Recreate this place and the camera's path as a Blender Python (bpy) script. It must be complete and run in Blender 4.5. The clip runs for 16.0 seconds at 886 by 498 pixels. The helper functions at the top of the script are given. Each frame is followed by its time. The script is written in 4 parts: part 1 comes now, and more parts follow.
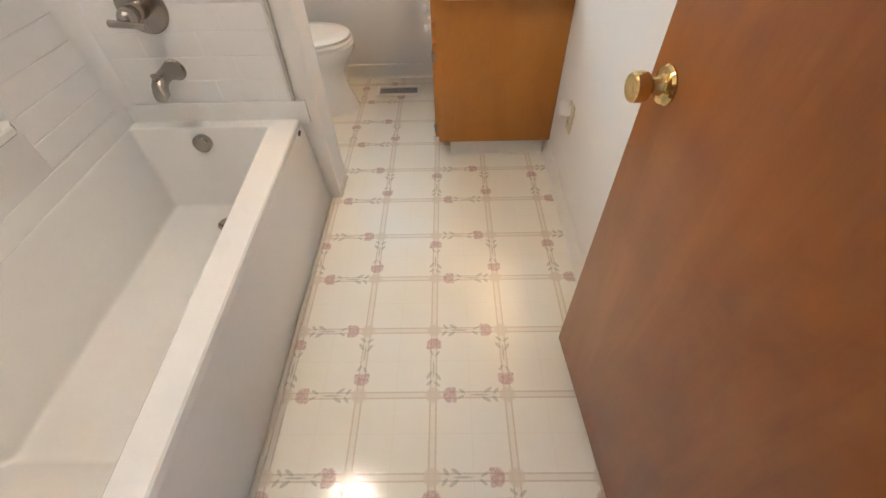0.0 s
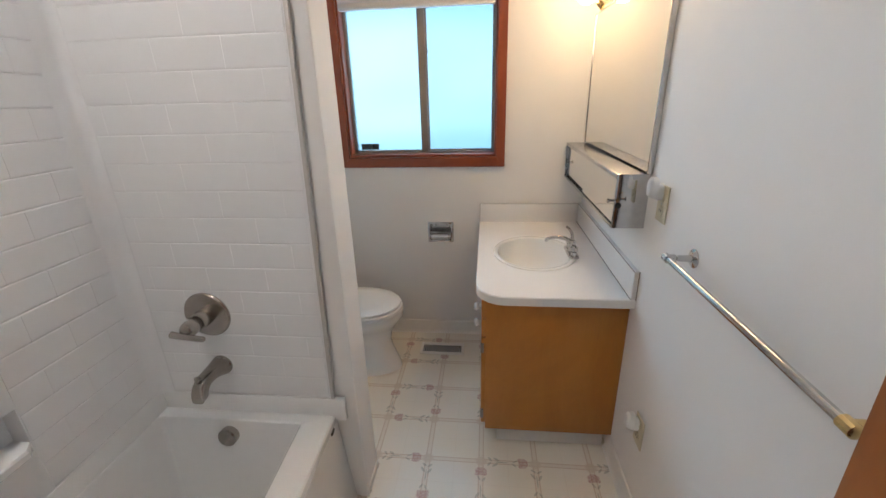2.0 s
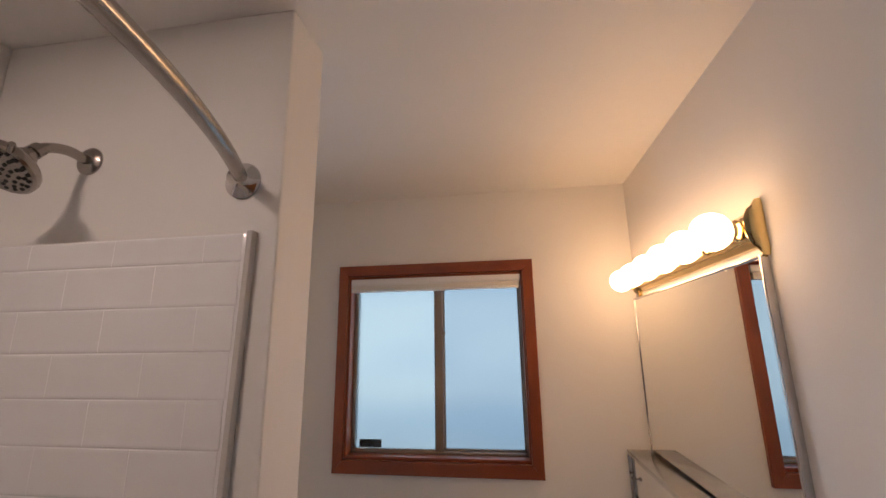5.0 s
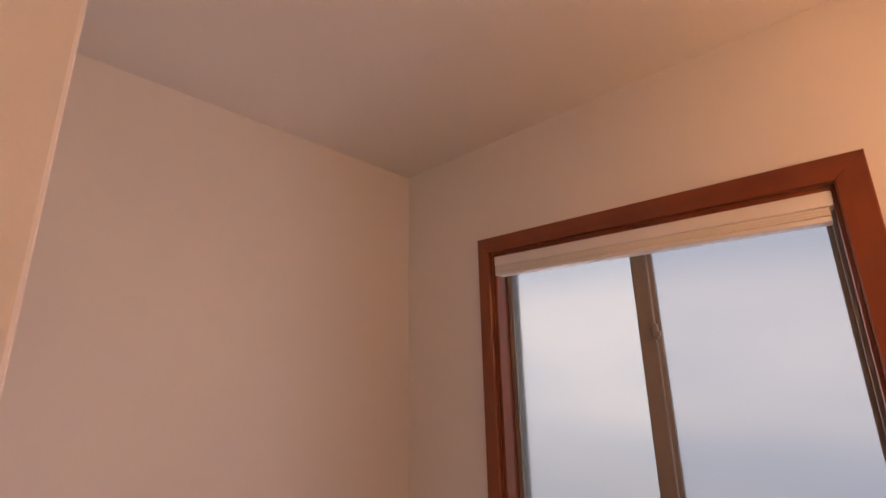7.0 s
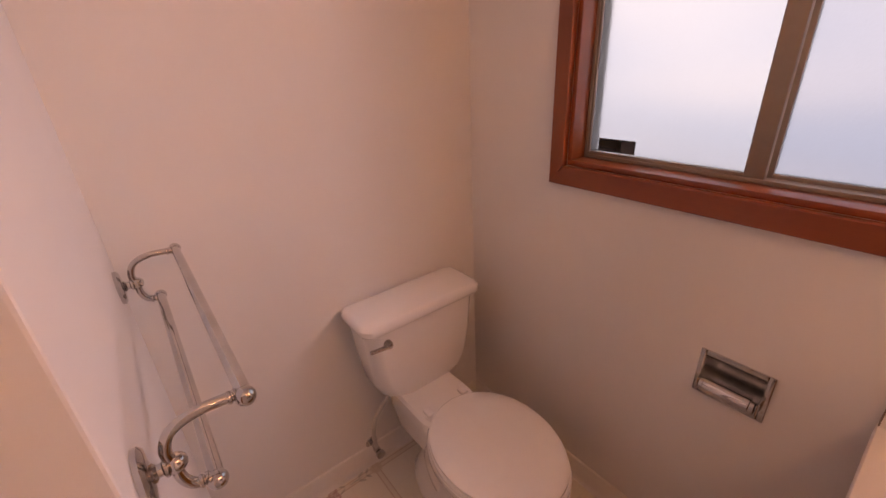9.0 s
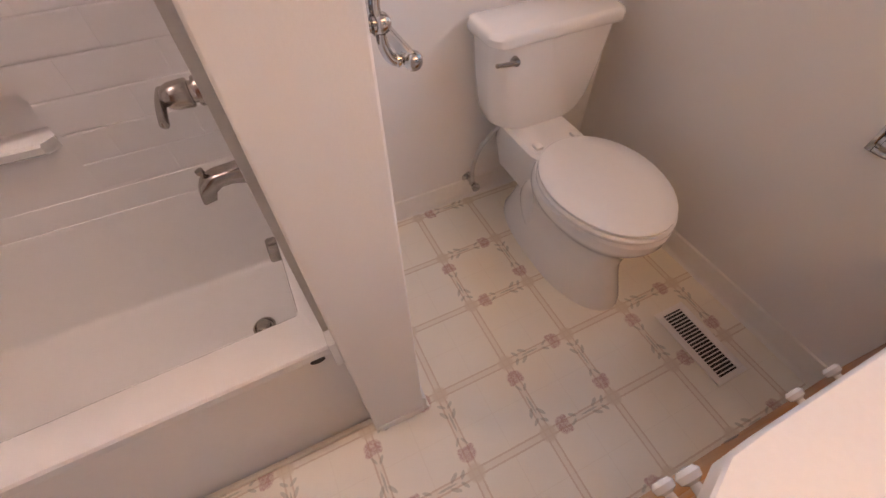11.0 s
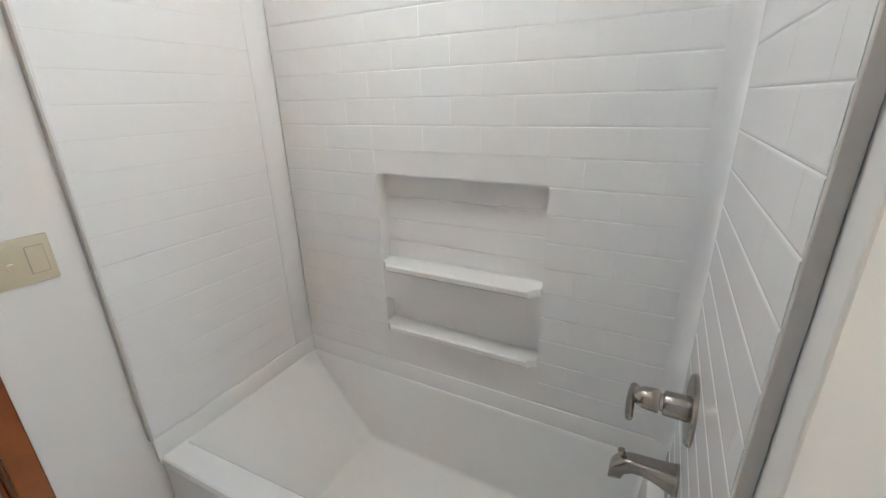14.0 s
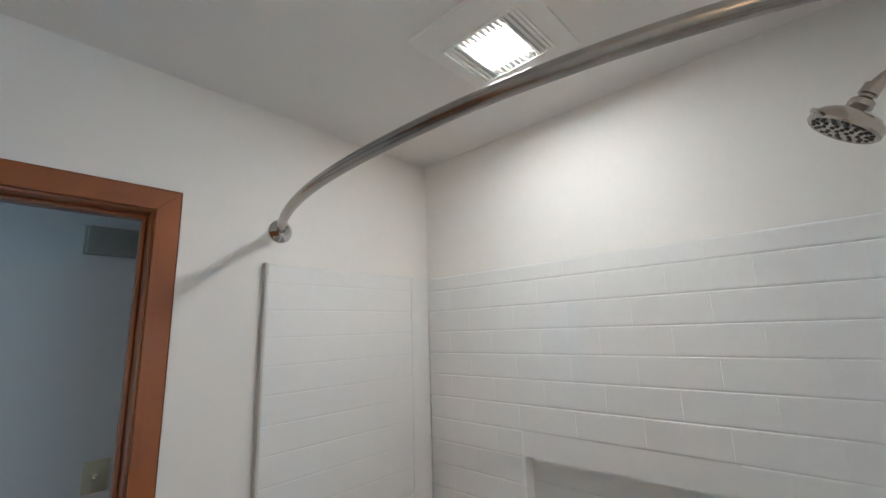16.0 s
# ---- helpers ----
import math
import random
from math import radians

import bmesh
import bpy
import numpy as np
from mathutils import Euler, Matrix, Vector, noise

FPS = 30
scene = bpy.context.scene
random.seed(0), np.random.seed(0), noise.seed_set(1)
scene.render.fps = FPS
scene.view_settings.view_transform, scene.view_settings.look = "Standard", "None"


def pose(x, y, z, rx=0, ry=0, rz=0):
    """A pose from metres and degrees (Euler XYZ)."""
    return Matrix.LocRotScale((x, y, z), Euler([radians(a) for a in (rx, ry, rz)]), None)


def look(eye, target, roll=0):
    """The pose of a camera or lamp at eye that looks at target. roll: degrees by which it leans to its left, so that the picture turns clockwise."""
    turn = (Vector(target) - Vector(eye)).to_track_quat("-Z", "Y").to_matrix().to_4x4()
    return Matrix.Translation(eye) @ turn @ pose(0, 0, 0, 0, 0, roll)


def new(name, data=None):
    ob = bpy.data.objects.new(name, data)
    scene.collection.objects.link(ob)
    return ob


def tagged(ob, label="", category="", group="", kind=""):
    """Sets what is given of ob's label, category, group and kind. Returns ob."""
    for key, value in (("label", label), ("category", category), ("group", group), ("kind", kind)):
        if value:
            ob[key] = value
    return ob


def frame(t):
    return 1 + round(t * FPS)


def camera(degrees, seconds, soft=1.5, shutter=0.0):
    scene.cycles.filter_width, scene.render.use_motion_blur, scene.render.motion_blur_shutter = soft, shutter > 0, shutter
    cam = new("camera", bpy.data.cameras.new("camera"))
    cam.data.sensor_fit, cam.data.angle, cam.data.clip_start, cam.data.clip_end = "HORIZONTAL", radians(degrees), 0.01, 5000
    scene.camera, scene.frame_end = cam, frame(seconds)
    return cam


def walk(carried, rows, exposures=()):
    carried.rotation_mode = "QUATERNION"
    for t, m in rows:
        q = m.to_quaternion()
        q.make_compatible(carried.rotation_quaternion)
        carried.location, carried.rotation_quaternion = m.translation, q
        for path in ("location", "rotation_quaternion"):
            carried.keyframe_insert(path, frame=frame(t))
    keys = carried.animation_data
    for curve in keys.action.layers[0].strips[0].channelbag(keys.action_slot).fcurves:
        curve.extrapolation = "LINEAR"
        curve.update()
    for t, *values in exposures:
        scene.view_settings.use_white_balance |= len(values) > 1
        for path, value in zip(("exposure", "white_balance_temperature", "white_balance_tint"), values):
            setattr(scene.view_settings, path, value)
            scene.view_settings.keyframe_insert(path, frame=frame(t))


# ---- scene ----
cam = camera(94.0, 16.0)
PATH = [
    (0, (0.552, -0.01, 1.28), (0.516, 1.341, -0.195), -2.0),
    (0.5, (0.563, 0.15, 1.289), (0.447, 1.59, -0.094), -2.6),
    (1, (0.521, 0.292, 1.346), (0.374, 1.888, 0.15), -1.9),
    (1.5, (0.505, 0.326, 1.436), (0.326, 2.066, 0.467), -1.8),
    (2, (0.5, 0.325, 1.529), (0.295, 2.186, 0.825), -1.6),
    (2.5, (0.501, 0.347, 1.617), (0.271, 2.282, 1.168), -1.8),
    (3, (0.5, 0.357, 1.676), (0.26, 2.335, 1.497), -1.4),
    (3.5, (0.493, 0.385, 1.718), (0.247, 2.369, 1.783), -1.1),
    (3.7, (0.483, 0.392, 1.736), (0.238, 2.371, 1.887), -1.1),
    (6, (0.476, 1.316, 1.678), (-0.044, 3.174, 2.206), -1.1),
    (6.5, (0.494, 1.559, 1.699), (-0.404, 3.259, 2.247), -1.4),
    (7, (0.5, 1.641, 1.722), (-0.818, 3.069, 2.193), -1.2),
    (7.5, (0.495, 1.692, 1.699), (-1.063, 2.921, 1.945), -1.9),
    (8, (0.462, 1.72, 1.618), (-1.155, 2.894, 1.528), -2.2),
    (8.5, (0.462, 1.739, 1.553), (-1.127, 2.865, 1.098), -3.0),
    (9, (0.425, 1.744, 1.477), (-1.032, 2.836, 0.65), -3.0),
    (9.5, (0.424, 1.753, 1.391), (-0.891, 2.769, 0.278), -2.8),
    (9.7, (0.425, 1.746, 1.354), (-0.828, 2.735, 0.149), -2.2),
    (11.8, (0.428, 1.391, 1.249), (-0.66, 1.614, -0.414), 2.9),
    (12, (0.422, 1.364, 1.243), (-0.706, 1.471, -0.405), 2.5),
    (12.5, (0.446, 1.347, 1.249), (-0.8, 1.119, -0.299), 0.8),
    (13, (0.457, 1.354, 1.295), (-0.924, 0.791, -0.037), -1.1),
    (13.5, (0.452, 1.358, 1.413), (-1.073, 0.579, 0.379), -1.4),
    (14, (0.476, 1.349, 1.515), (-1.184, 0.464, 0.834), -1.4),
    (14.5, (0.502, 1.349, 1.597), (-1.223, 0.391, 1.269), -1.5),
    (15, (0.516, 1.373, 1.641), (-1.186, 0.323, 1.641), -1.8),
    (15.5, (0.553, 1.351, 1.675), (-1.078, 0.217, 1.907), -1.8),
    (16, (0.564, 1.282, 1.697), (-0.884, -0.042, 2.083), -1.9),
]
EXPOSURES = [
    (0.0, 1.74, 6400, 11), (0.5, 1.68, 6150, 10), (1.0, 1.54, 5980, 9), (1.5, 1.34, 5820, 9), (2.0, 1.0, 5740, 10), (2.5, 0.64, 5680, 9), (3.0, 0.36, 5650, 8), (3.7, 0.26, 5650, 8),
    (5.8, 0.0, 7550, 41), (6.5, 0.0, 8050, 46), (7.0, 0.08, 9450, 57), (7.5, 0.25, 9600, 60), (8.0, 0.35, 9500, 61), (9.0, 0.48, 9300, 66), (9.7, 0.58, 9300, 71),
    (11.8, 1.34, 5620, 12), (12.5, 1.35, 5480, 7), (13.0, 1.38, 5420, 4), (14.0, 1.24, 5400, 4), (15.0, 0.74, 5400, 4), (16.0, 0.65, 5370, 4),
]
walk(cam, [(t, look(eye, target, roll)) for t, eye, target, roll in PATH], EXPOSURES)

# world, large lights
world = bpy.data.worlds.new("sky_world")
scene.world = world
world.use_nodes = True
_n = world.node_tree.nodes
_sky = _n.new("ShaderNodeTexSky")
_sky.sky_type = "NISHITA"
_sky.sun_disc = False
_sky.sun_elevation, _sky.sun_rotation = radians(35), radians(200)
world.node_tree.links.new(_sky.outputs[0], _n["Background"].inputs[0])
_n["Background"].inputs[1].default_value = 0.08

BULB_POWER, BULB_COLOR = 11.5, (1.0, 0.66, 0.34)
LED_POWER, LED_COLOR = 82.0, (1.0, 0.87, 0.74)
OUTSIDE_POWER = 9.0
WINDOW_POWER, WINDOW_COLOR = 5.6, (0.74, 0.87, 1.0)
HALL_POWER = 4.4


def area_lamp(name, m, w, h, power, color):
    data = bpy.data.lights.new(name, "AREA")
    data.shape, data.size, data.size_y, data.energy, data.color = "RECTANGLE", w, h, power, color
    ob = new(name, data)
    ob.matrix_basis = m
    return ob


# ---- materials ----
class Nodes:
    """Short hand for a material's node tree."""

    def __init__(self, name):
        self.mat = bpy.data.materials.new(name)
        self.mat.use_nodes = True
        self.tree = self.mat.node_tree
        self.bsdf = self.tree.nodes["Principled BSDF"]

    def add(self, kind):
        return self.tree.nodes.new(kind)

    def link(self, a, b):
        self.tree.links.new(a, b)

    def put(self, socket, value):
        if isinstance(value, (int, float)):
            socket.default_value = value
        elif isinstance(value, tuple):
            socket.default_value = value if len(value) == 4 or len(socket.default_value) == 3 else (*value, 1)
        else:
            self.link(value, socket)

    def m(self, op, a, b=0.0, c=0.0):
        node = self.add("ShaderNodeMath")
        node.operation = op
        for s, v in zip(node.inputs, (a, b, c)):
            self.put(s, v)
        return node.outputs[0]

    def step(self, x, lo, hi):
        node = self.add("ShaderNodeMapRange")
        node.interpolation_type = "SMOOTHSTEP"
        for s, v in zip(node.inputs, (x, lo, hi, 0.0, 1.0)):
            self.put(s, v)
        return node.outputs[0]

    def mix(self, f, a, b):
        node = self.add("ShaderNodeMix")
        node.data_type = "RGBA"
        self.put(node.inputs[0], f)
        self.put(node.inputs[6], a)
        self.put(node.inputs[7], b)
        return node.outputs[2]

    def coord(self, scale=(1, 1, 1), generated=False):
        tc = self.add("ShaderNodeTexCoord")
        mp = self.add("ShaderNodeMapping")
        self.link(tc.outputs["Object"], mp.inputs[0])
        mp.inputs["Scale"].default_value = scale
        return mp.outputs[0]

    def noise(self, vec, scale, detail=3, rough=0.5, distort=0.0):
        node = self.add("ShaderNodeTexNoise")
        self.put(node.inputs["Vector"], vec)
        for key, v in (("Scale", scale), ("Detail", detail), ("Roughness", rough), ("Distortion", distort)):
            node.inputs[key].default_value = v
        return node.outputs["Fac"]

    def bump(self, height, strength, distance):
        node = self.add("ShaderNodeBump")
        node.inputs["Strength"].default_value, node.inputs["Distance"].default_value = strength, distance
        self.put(node.inputs["Height"], height)
        self.link(node.outputs[0], self.bsdf.inputs["Normal"])

    def base(self, color, rough, metal=0.0, **more):
        self.put(self.bsdf.inputs["Base Color"], color)
        self.put(self.bsdf.inputs["Roughness"], rough)
        self.bsdf.inputs["Metallic"].default_value = metal
        for key, v in more.items():
            self.put(self.bsdf.inputs[key.replace("_", " ")], v)
        return self.mat


def surface(name, color, dark, rough, metal=0.0, grain=40.0, blot=2.0, bump=0.05, distance=0.001, **more):
    """A plain finish with blotches, grain, uneven gloss and fine relief."""
    n = Nodes(name)
    v = n.coord()
    big, fine = n.noise(v, blot, 4), n.noise(v, grain, 4)
    f = n.step(n.m("ADD", n.m("MULTIPLY", big, 0.7), n.m("MULTIPLY", fine, 0.3)), 0.3, 0.75)
    r = n.m("ADD", rough * 0.85, n.m("MULTIPLY", big, rough * 0.3))
    n.bump(fine, bump, distance)
    return n.base(n.mix(f, color, dark), r, metal, **more)


def wood(name, light, dark, rough, axis, coat=0.3):
    """Varnished wood with the grain along one axis."""
    n = Nodes(name)
    s = [3.2, 3.2, 3.2]
    s[axis] = 0.55
    v = n.coord(tuple(s))
    rings = n.noise(v, 1.6, 5, 0.6, 1.2)
    s2 = [170.0, 170.0, 170.0]
    s2[axis] = 5.0
    fine = n.noise(n.coord(tuple(s2)), 1.0, 3)
    blot = n.noise(n.coord((1.5, 1.5, 1.0)), 2.6, 5, 0.62, 0.8)
    f = n.m("ADD", n.m("MULTIPLY", n.step(rings, 0.3, 0.72), 0.48), n.m("MULTIPLY", n.step(fine, 0.35, 0.7), 0.07))
    f = n.m("ADD", f, n.m("MULTIPLY", n.step(blot, 0.35, 0.68), 0.45))
    n.bump(fine, 0.08, 0.0006)
    return n.base(n.mix(f, light, dark), n.m("ADD", rough, n.m("MULTIPLY", rings, 0.1)), 0.0, Coat_Weight=coat, Coat_Roughness=0.2)


def metal(name, color, rough, brushed=0.0):
    n = Nodes(name)
    v = n.coord((1, 1, 1))
    a = n.noise(v, 14.0, 3)
    b = n.noise(n.coord((400, 400, 30)), 1.0, 2)
    n.bump(b, brushed, 0.0004)
    return n.base(n.mix(n.step(a, 0.35, 0.7), color, tuple(c * 0.86 for c in color)), n.m("ADD", rough, n.m("MULTIPLY", a, rough * 0.5)), 1.0)


def glow(name, color, power):
    n = Nodes(name)
    return n.base((0.9, 0.88, 0.85), 0.4, Emission_Color=(*color, 1), Emission_Strength=power)


def wall_paint(name, color, dark):
    n = Nodes(name)
    v = n.coord()
    peel = n.noise(v, 210.0, 3, 0.55)
    roll = n.noise(v, 38.0, 2)
    big = n.noise(v, 1.3, 4)
    n.bump(n.m("ADD", peel, n.m("MULTIPLY", roll, 0.8)), 0.16, 0.0012)
    return n.base(n.mix(n.step(big, 0.3, 0.72), color, dark), n.m("ADD", 0.60, n.m("MULTIPLY", big, 0.12)), Specular_IOR_Level=0.22)


def vinyl_floor():
    """Glossy sheet vinyl: a cream plaid of double lines with rose wreaths, printed every second square."""
    n = Nodes("printed_vinyl")
    tc = n.add("ShaderNodeTexCoord")
    sep = n.add("ShaderNodeSeparateXYZ")
    n.link(tc.outputs["Object"], sep.inputs[0])
    P = 0.236
    wob = n.m("MULTIPLY", n.m("SUBTRACT", n.noise(tc.outputs["Object"], 130.0, 2), 0.5), 0.004)
    x, y = n.m("ADD", sep.outputs[0], wob), n.m("ADD", sep.outputs[1], wob)
    u = n.m("DIVIDE", n.m("SUBTRACT", x, 0.018), P)
    v = n.m("DIVIDE", n.m("SUBTRACT", y, 1.006), P)

    def to_line(t):
        return n.m("MULTIPLY", n.m("ABSOLUTE", n.m("SUBTRACT", n.m("FLOORED_MODULO", n.m("ADD", t, 0.5), 1.0), 0.5)), P)

    du, dv = to_line(u), to_line(v)

    def band(d, at, half):
        return n.m("SUBTRACT", 1.0, n.step(n.m("ABSOLUTE", n.m("SUBTRACT", d, at)), half * 0.6, half * 1.5))

    lines = n.m("MAXIMUM", band(du, 0.0095, 0.0022), band(dv, 0.0095, 0.0022))
    wide = n.m("MAXIMUM", band(du, 0.0, 0.009), band(dv, 0.0, 0.009))
    thin = n.m("MAXIMUM", band(du, P / 2, 0.0008), band(dv, P / 2, 0.0008))
    star = n.m("SUBTRACT", 1.0, n.step(n.m("SQRT", n.m("ADD", n.m("MULTIPLY", du, du), n.m("MULTIPLY", dv, dv))), 0.019, 0.029))
    # the wreath, folded into one quarter turn
    px = n.m("SUBTRACT", n.m("FLOORED_MODULO", n.m("ADD", u, 0.5), 2.0), 1.0)
    py = n.m("SUBTRACT", n.m("FLOORED_MODULO", n.m("ADD", v, 0.5), 2.0), 1.0)
    ax, ay = n.m("ABSOLUTE", px), n.m("ABSOLUTE", py)
    side = n.m("GREATER_THAN", ax, ay)
    east = n.m("MULTIPLY", py, n.m("SIGN", px))
    north = n.m("MULTIPLY", n.m("MULTIPLY", px, -1.0), n.m("SIGN", py))
    along = n.m("MULTIPLY", n.m("ADD", n.m("MULTIPLY", side, east), n.m("MULTIPLY", n.m("SUBTRACT", 1.0, side), north)), P)
    out = n.m("MULTIPLY", n.m("SUBTRACT", n.m("MAXIMUM", ax, ay), 0.5), P)

    def oval(o, a, ro, ra, lean):
        dx, dy = n.m("SUBTRACT", out, o), n.m("SUBTRACT", along, a)
        c, s = math.cos(lean), math.sin(lean)
        ex = n.m("DIVIDE", n.m("ADD", n.m("MULTIPLY", dx, c), n.m("MULTIPLY", dy, s)), ro)
        ey = n.m("DIVIDE", n.m("SUBTRACT", n.m("MULTIPLY", dy, c), n.m("MULTIPLY", dx, s)), ra)
        d = n.m("ADD", n.m("MULTIPLY", ex, ex), n.m("MULTIPLY", ey, ey))
        return n.m("SUBTRACT", 1.0, n.step(d, 0.6, 1.25))

    rose = oval(0.0, -0.066, 0.026, 0.021, 0.0)
    rose = n.m("MAXIMUM", rose, n.m("MAXIMUM", oval(0.014, -0.053, 0.013, 0.010, 0.5), oval(-0.015, -0.055, 0.012, 0.010, -0.6)))
    leaf = oval(0.014, 0.050, 0.0055, 0.016, -0.55)
    for o, a, ro, ra, lean in ((-0.015, 0.056, 0.0055, 0.016, 0.6), (0.013, 0.078, 0.005, 0.013, -0.9), (-0.012, 0.082, 0.005, 0.013, 0.9), (0.008, -0.031, 0.004, 0.013, 0.5),
                               (-0.012, -0.026, 0.0045, 0.013, -0.6), (0.0, 0.03, 0.003, 0.03, 0.0)):
        leaf = n.m("MAXIMUM", leaf, oval(o, a, ro, ra, lean))
    petals = n.noise(tc.outputs["Object"], 95.0, 3, 0.6, 1.5)
    age = n.noise(tc.outputs["Object"], 2.4, 4)
    cream = n.mix(n.step(age, 0.3, 0.7), (0.80, 0.765, 0.68), (0.78, 0.725, 0.605))
    c = n.mix(n.m("MULTIPLY", thin, 0.22), cream, (0.55, 0.47, 0.36))
    c = n.mix(n.m("MULTIPLY", wide, 0.28), c, (0.66, 0.57, 0.46))
    c = n.mix(n.m("MULTIPLY", lines, 0.55), c, (0.52, 0.38, 0.27))
    c = n.mix(n.m("MULTIPLY", star, 0.8), c, (0.66, 0.58, 0.47))
    c = n.mix(n.m("MULTIPLY", leaf, n.m("ADD", 0.30, n.m("MULTIPLY", petals, 0.46))), c, (0.33, 0.34, 0.28))
    c = n.mix(n.m("MULTIPLY", rose, n.m("ADD", 0.28, n.m("MULTIPLY", n.step(petals, 0.3, 0.65), 0.52))), c, (0.45, 0.25, 0.23))
    ham = n.noise(tc.outputs["Object"], 230.0, 2)
    wave = n.noise(tc.outputs["Object"], 9.0, 2)
    emboss = n.m("MAXIMUM", n.m("MAXIMUM", leaf, rose), n.m("MULTIPLY", n.m("MAXIMUM", lines, star), 0.6))
    crisp = n.m("MULTIPLY", n.m("MULTIPLY", n.noise(tc.outputs["Object"], 240.0, 2), emboss), 1.1)
    relief = n.m("ADD", n.m("ADD", n.m("MULTIPLY", ham, 0.5), crisp), n.m("MULTIPLY", wave, 0.4))
    n.bump(relief, 0.45, 0.0014)
    return n.base(c, n.m("ADD", 0.012, n.m("MULTIPLY", age, 0.03)), Specular_IOR_Level=0.5)


def obscure_glass(name, color):
    n = Nodes(name)
    v = n.coord((1, 1, 1))
    n.bump(n.noise(v, 160.0, 2), 0.25, 0.001)
    return n.base(color, 0.40, Transmission_Weight=1.0, IOR=1.2)


def outside_view():
    """Overcast daylight beyond the window: dark eave above, bright sky, dull yard below."""
    n = Nodes("daylight_beyond")
    sep = n.add("ShaderNodeSeparateXYZ")
    tc = n.add("ShaderNodeTexCoord")
    n.link(tc.outputs["Object"], sep.inputs[0])
    z = n.m("ADD", sep.outputs[2], n.m("MULTIPLY", n.noise(n.coord((0.6, 1, 2.0)), 1.5, 3), 0.5))
    sky = n.mix(n.step(z, 0.6, 1.8), (0.13, 0.24, 0.32), (0.70, 0.92, 1.0))
    cloud = n.step(n.noise(n.coord((0.22, 1, 1.7)), 1.3, 3, 0.6), 0.42, 0.62)
    sky = n.mix(cloud, n.mix(0.55, sky, (0.32, 0.58, 0.77)), n.mix(0.32, sky, (1.15, 1.25, 1.16)))
    c = n.mix(n.step(z, 2.2, 2.95), sky, (0.34, 0.60, 0.80))
    return n.base((0.1, 0.1, 0.1), 0.9, Emission_Color=c, Emission_Strength=OUTSIDE_POWER)


PAINT = wall_paint("white_wall_paint", (0.80, 0.782, 0.752), (0.765, 0.747, 0.717))
CEIL = wall_paint("ceiling_paint", (0.79, 0.77, 0.74), (0.75, 0.73, 0.70))
TRIM = surface("white_base_vinyl", (0.80, 0.78, 0.74), (0.74, 0.71, 0.65), 0.4)
VINYL = vinyl_floor()
CARPET = surface("brown_carpet", (0.30, 0.26, 0.20), (0.20, 0.165, 0.12), 0.95, grain=300, bump=0.8, distance=0.004)
ACRYLIC = surface("white_acrylic", (0.83, 0.83, 0.82), (0.80, 0.80, 0.785), 0.16, grain=25, bump=0.02, Coat_Weight=0.3, Coat_Roughness=0.1)
# White like the basin, lowered so the apron's shade sits in the colour.
APRON_SHADED = surface("shaded_apron_acrylic", (0.74, 0.73, 0.715), (0.71, 0.695, 0.675), 0.3, grain=60, bump=0.04)
TILE = surface("moulded_tile_acrylic", (0.80, 0.80, 0.798), (0.775, 0.775, 0.772), 0.12, grain=18, bump=0.015)
CAULK = surface("yellowed_caulk", (0.70, 0.66, 0.57), (0.60, 0.52, 0.40), 0.5)
# The grey carries the shade on the panels' end faces.
EDGE_SHADED = surface("shaded_panel_edge", (0.54, 0.52, 0.49), (0.47, 0.45, 0.42), 0.5)
PORCELAIN = surface("white_porcelain", (0.84, 0.83, 0.81), (0.81, 0.80, 0.78), 0.08, grain=15, bump=0.01, Coat_Weight=0.5)
BONE = surface("bone_porcelain", (0.83, 0.81, 0.76), (0.81, 0.785, 0.725), 0.08, grain=15, bump=0.01, Coat_Weight=0.5)
SEAT = surface("white_seat_plastic", (0.83, 0.82, 0.80), (0.80, 0.79, 0.77), 0.18, bump=0.02)
LAMINATE = surface("white_laminate", (0.79, 0.775, 0.75), (0.75, 0.73, 0.70), 0.3, grain=120, bump=0.03)
SEAM = surface("brown_laminate_seam", (0.22, 0.18, 0.14), (0.15, 0.12, 0.09), 0.5)
ALMOND = surface("almond_plastic", (0.62, 0.56, 0.40), (0.57, 0.50, 0.35), 0.35)
PLASTIC = surface("white_plastic", (0.82, 0.81, 0.79), (0.78, 0.77, 0.74), 0.3)
FABRIC = surface("white_shade_fabric", (0.80, 0.77, 0.71), (0.75, 0.71, 0.64), 0.8, grain=350, bump=0.2)
DARK = surface("dark_void", (0.02, 0.018, 0.016), (0.012, 0.011, 0.01), 0.7)
CHROME = metal("chrome", (0.60, 0.59, 0.58), 0.03)
SATIN = metal("satin_aluminium", (0.55, 0.55, 0.54), 0.25, 0.1)
STEEL = metal("polished_steel", (0.60, 0.60, 0.60), 0.16, 0.06)
BRIGHT = metal("mirror_polished_steel", (0.58, 0.58, 0.58), 0.035)
NICKEL = metal("brushed_nickel", (0.41, 0.375, 0.34), 0.2, 0.10)
BRASS = metal("polished_brass", (0.80, 0.62, 0.30), 0.1)
BRONZE = surface("bronze_enamel", (0.28, 0.235, 0.195), (0.22, 0.18, 0.145), 0.3)
MIRROR = Nodes("mirror_silver").base((0.88, 0.88, 0.86), 0.012, 1.0)
DOOR_WOOD = wood("stained_fir_door", (0.37, 0.120, 0.022), (0.22, 0.061, 0.010), 0.3, 2)
VAN_WOOD = wood("birch_vanity", (0.51, 0.205, 0.026), (0.38, 0.135, 0.014), 0.33, 2)
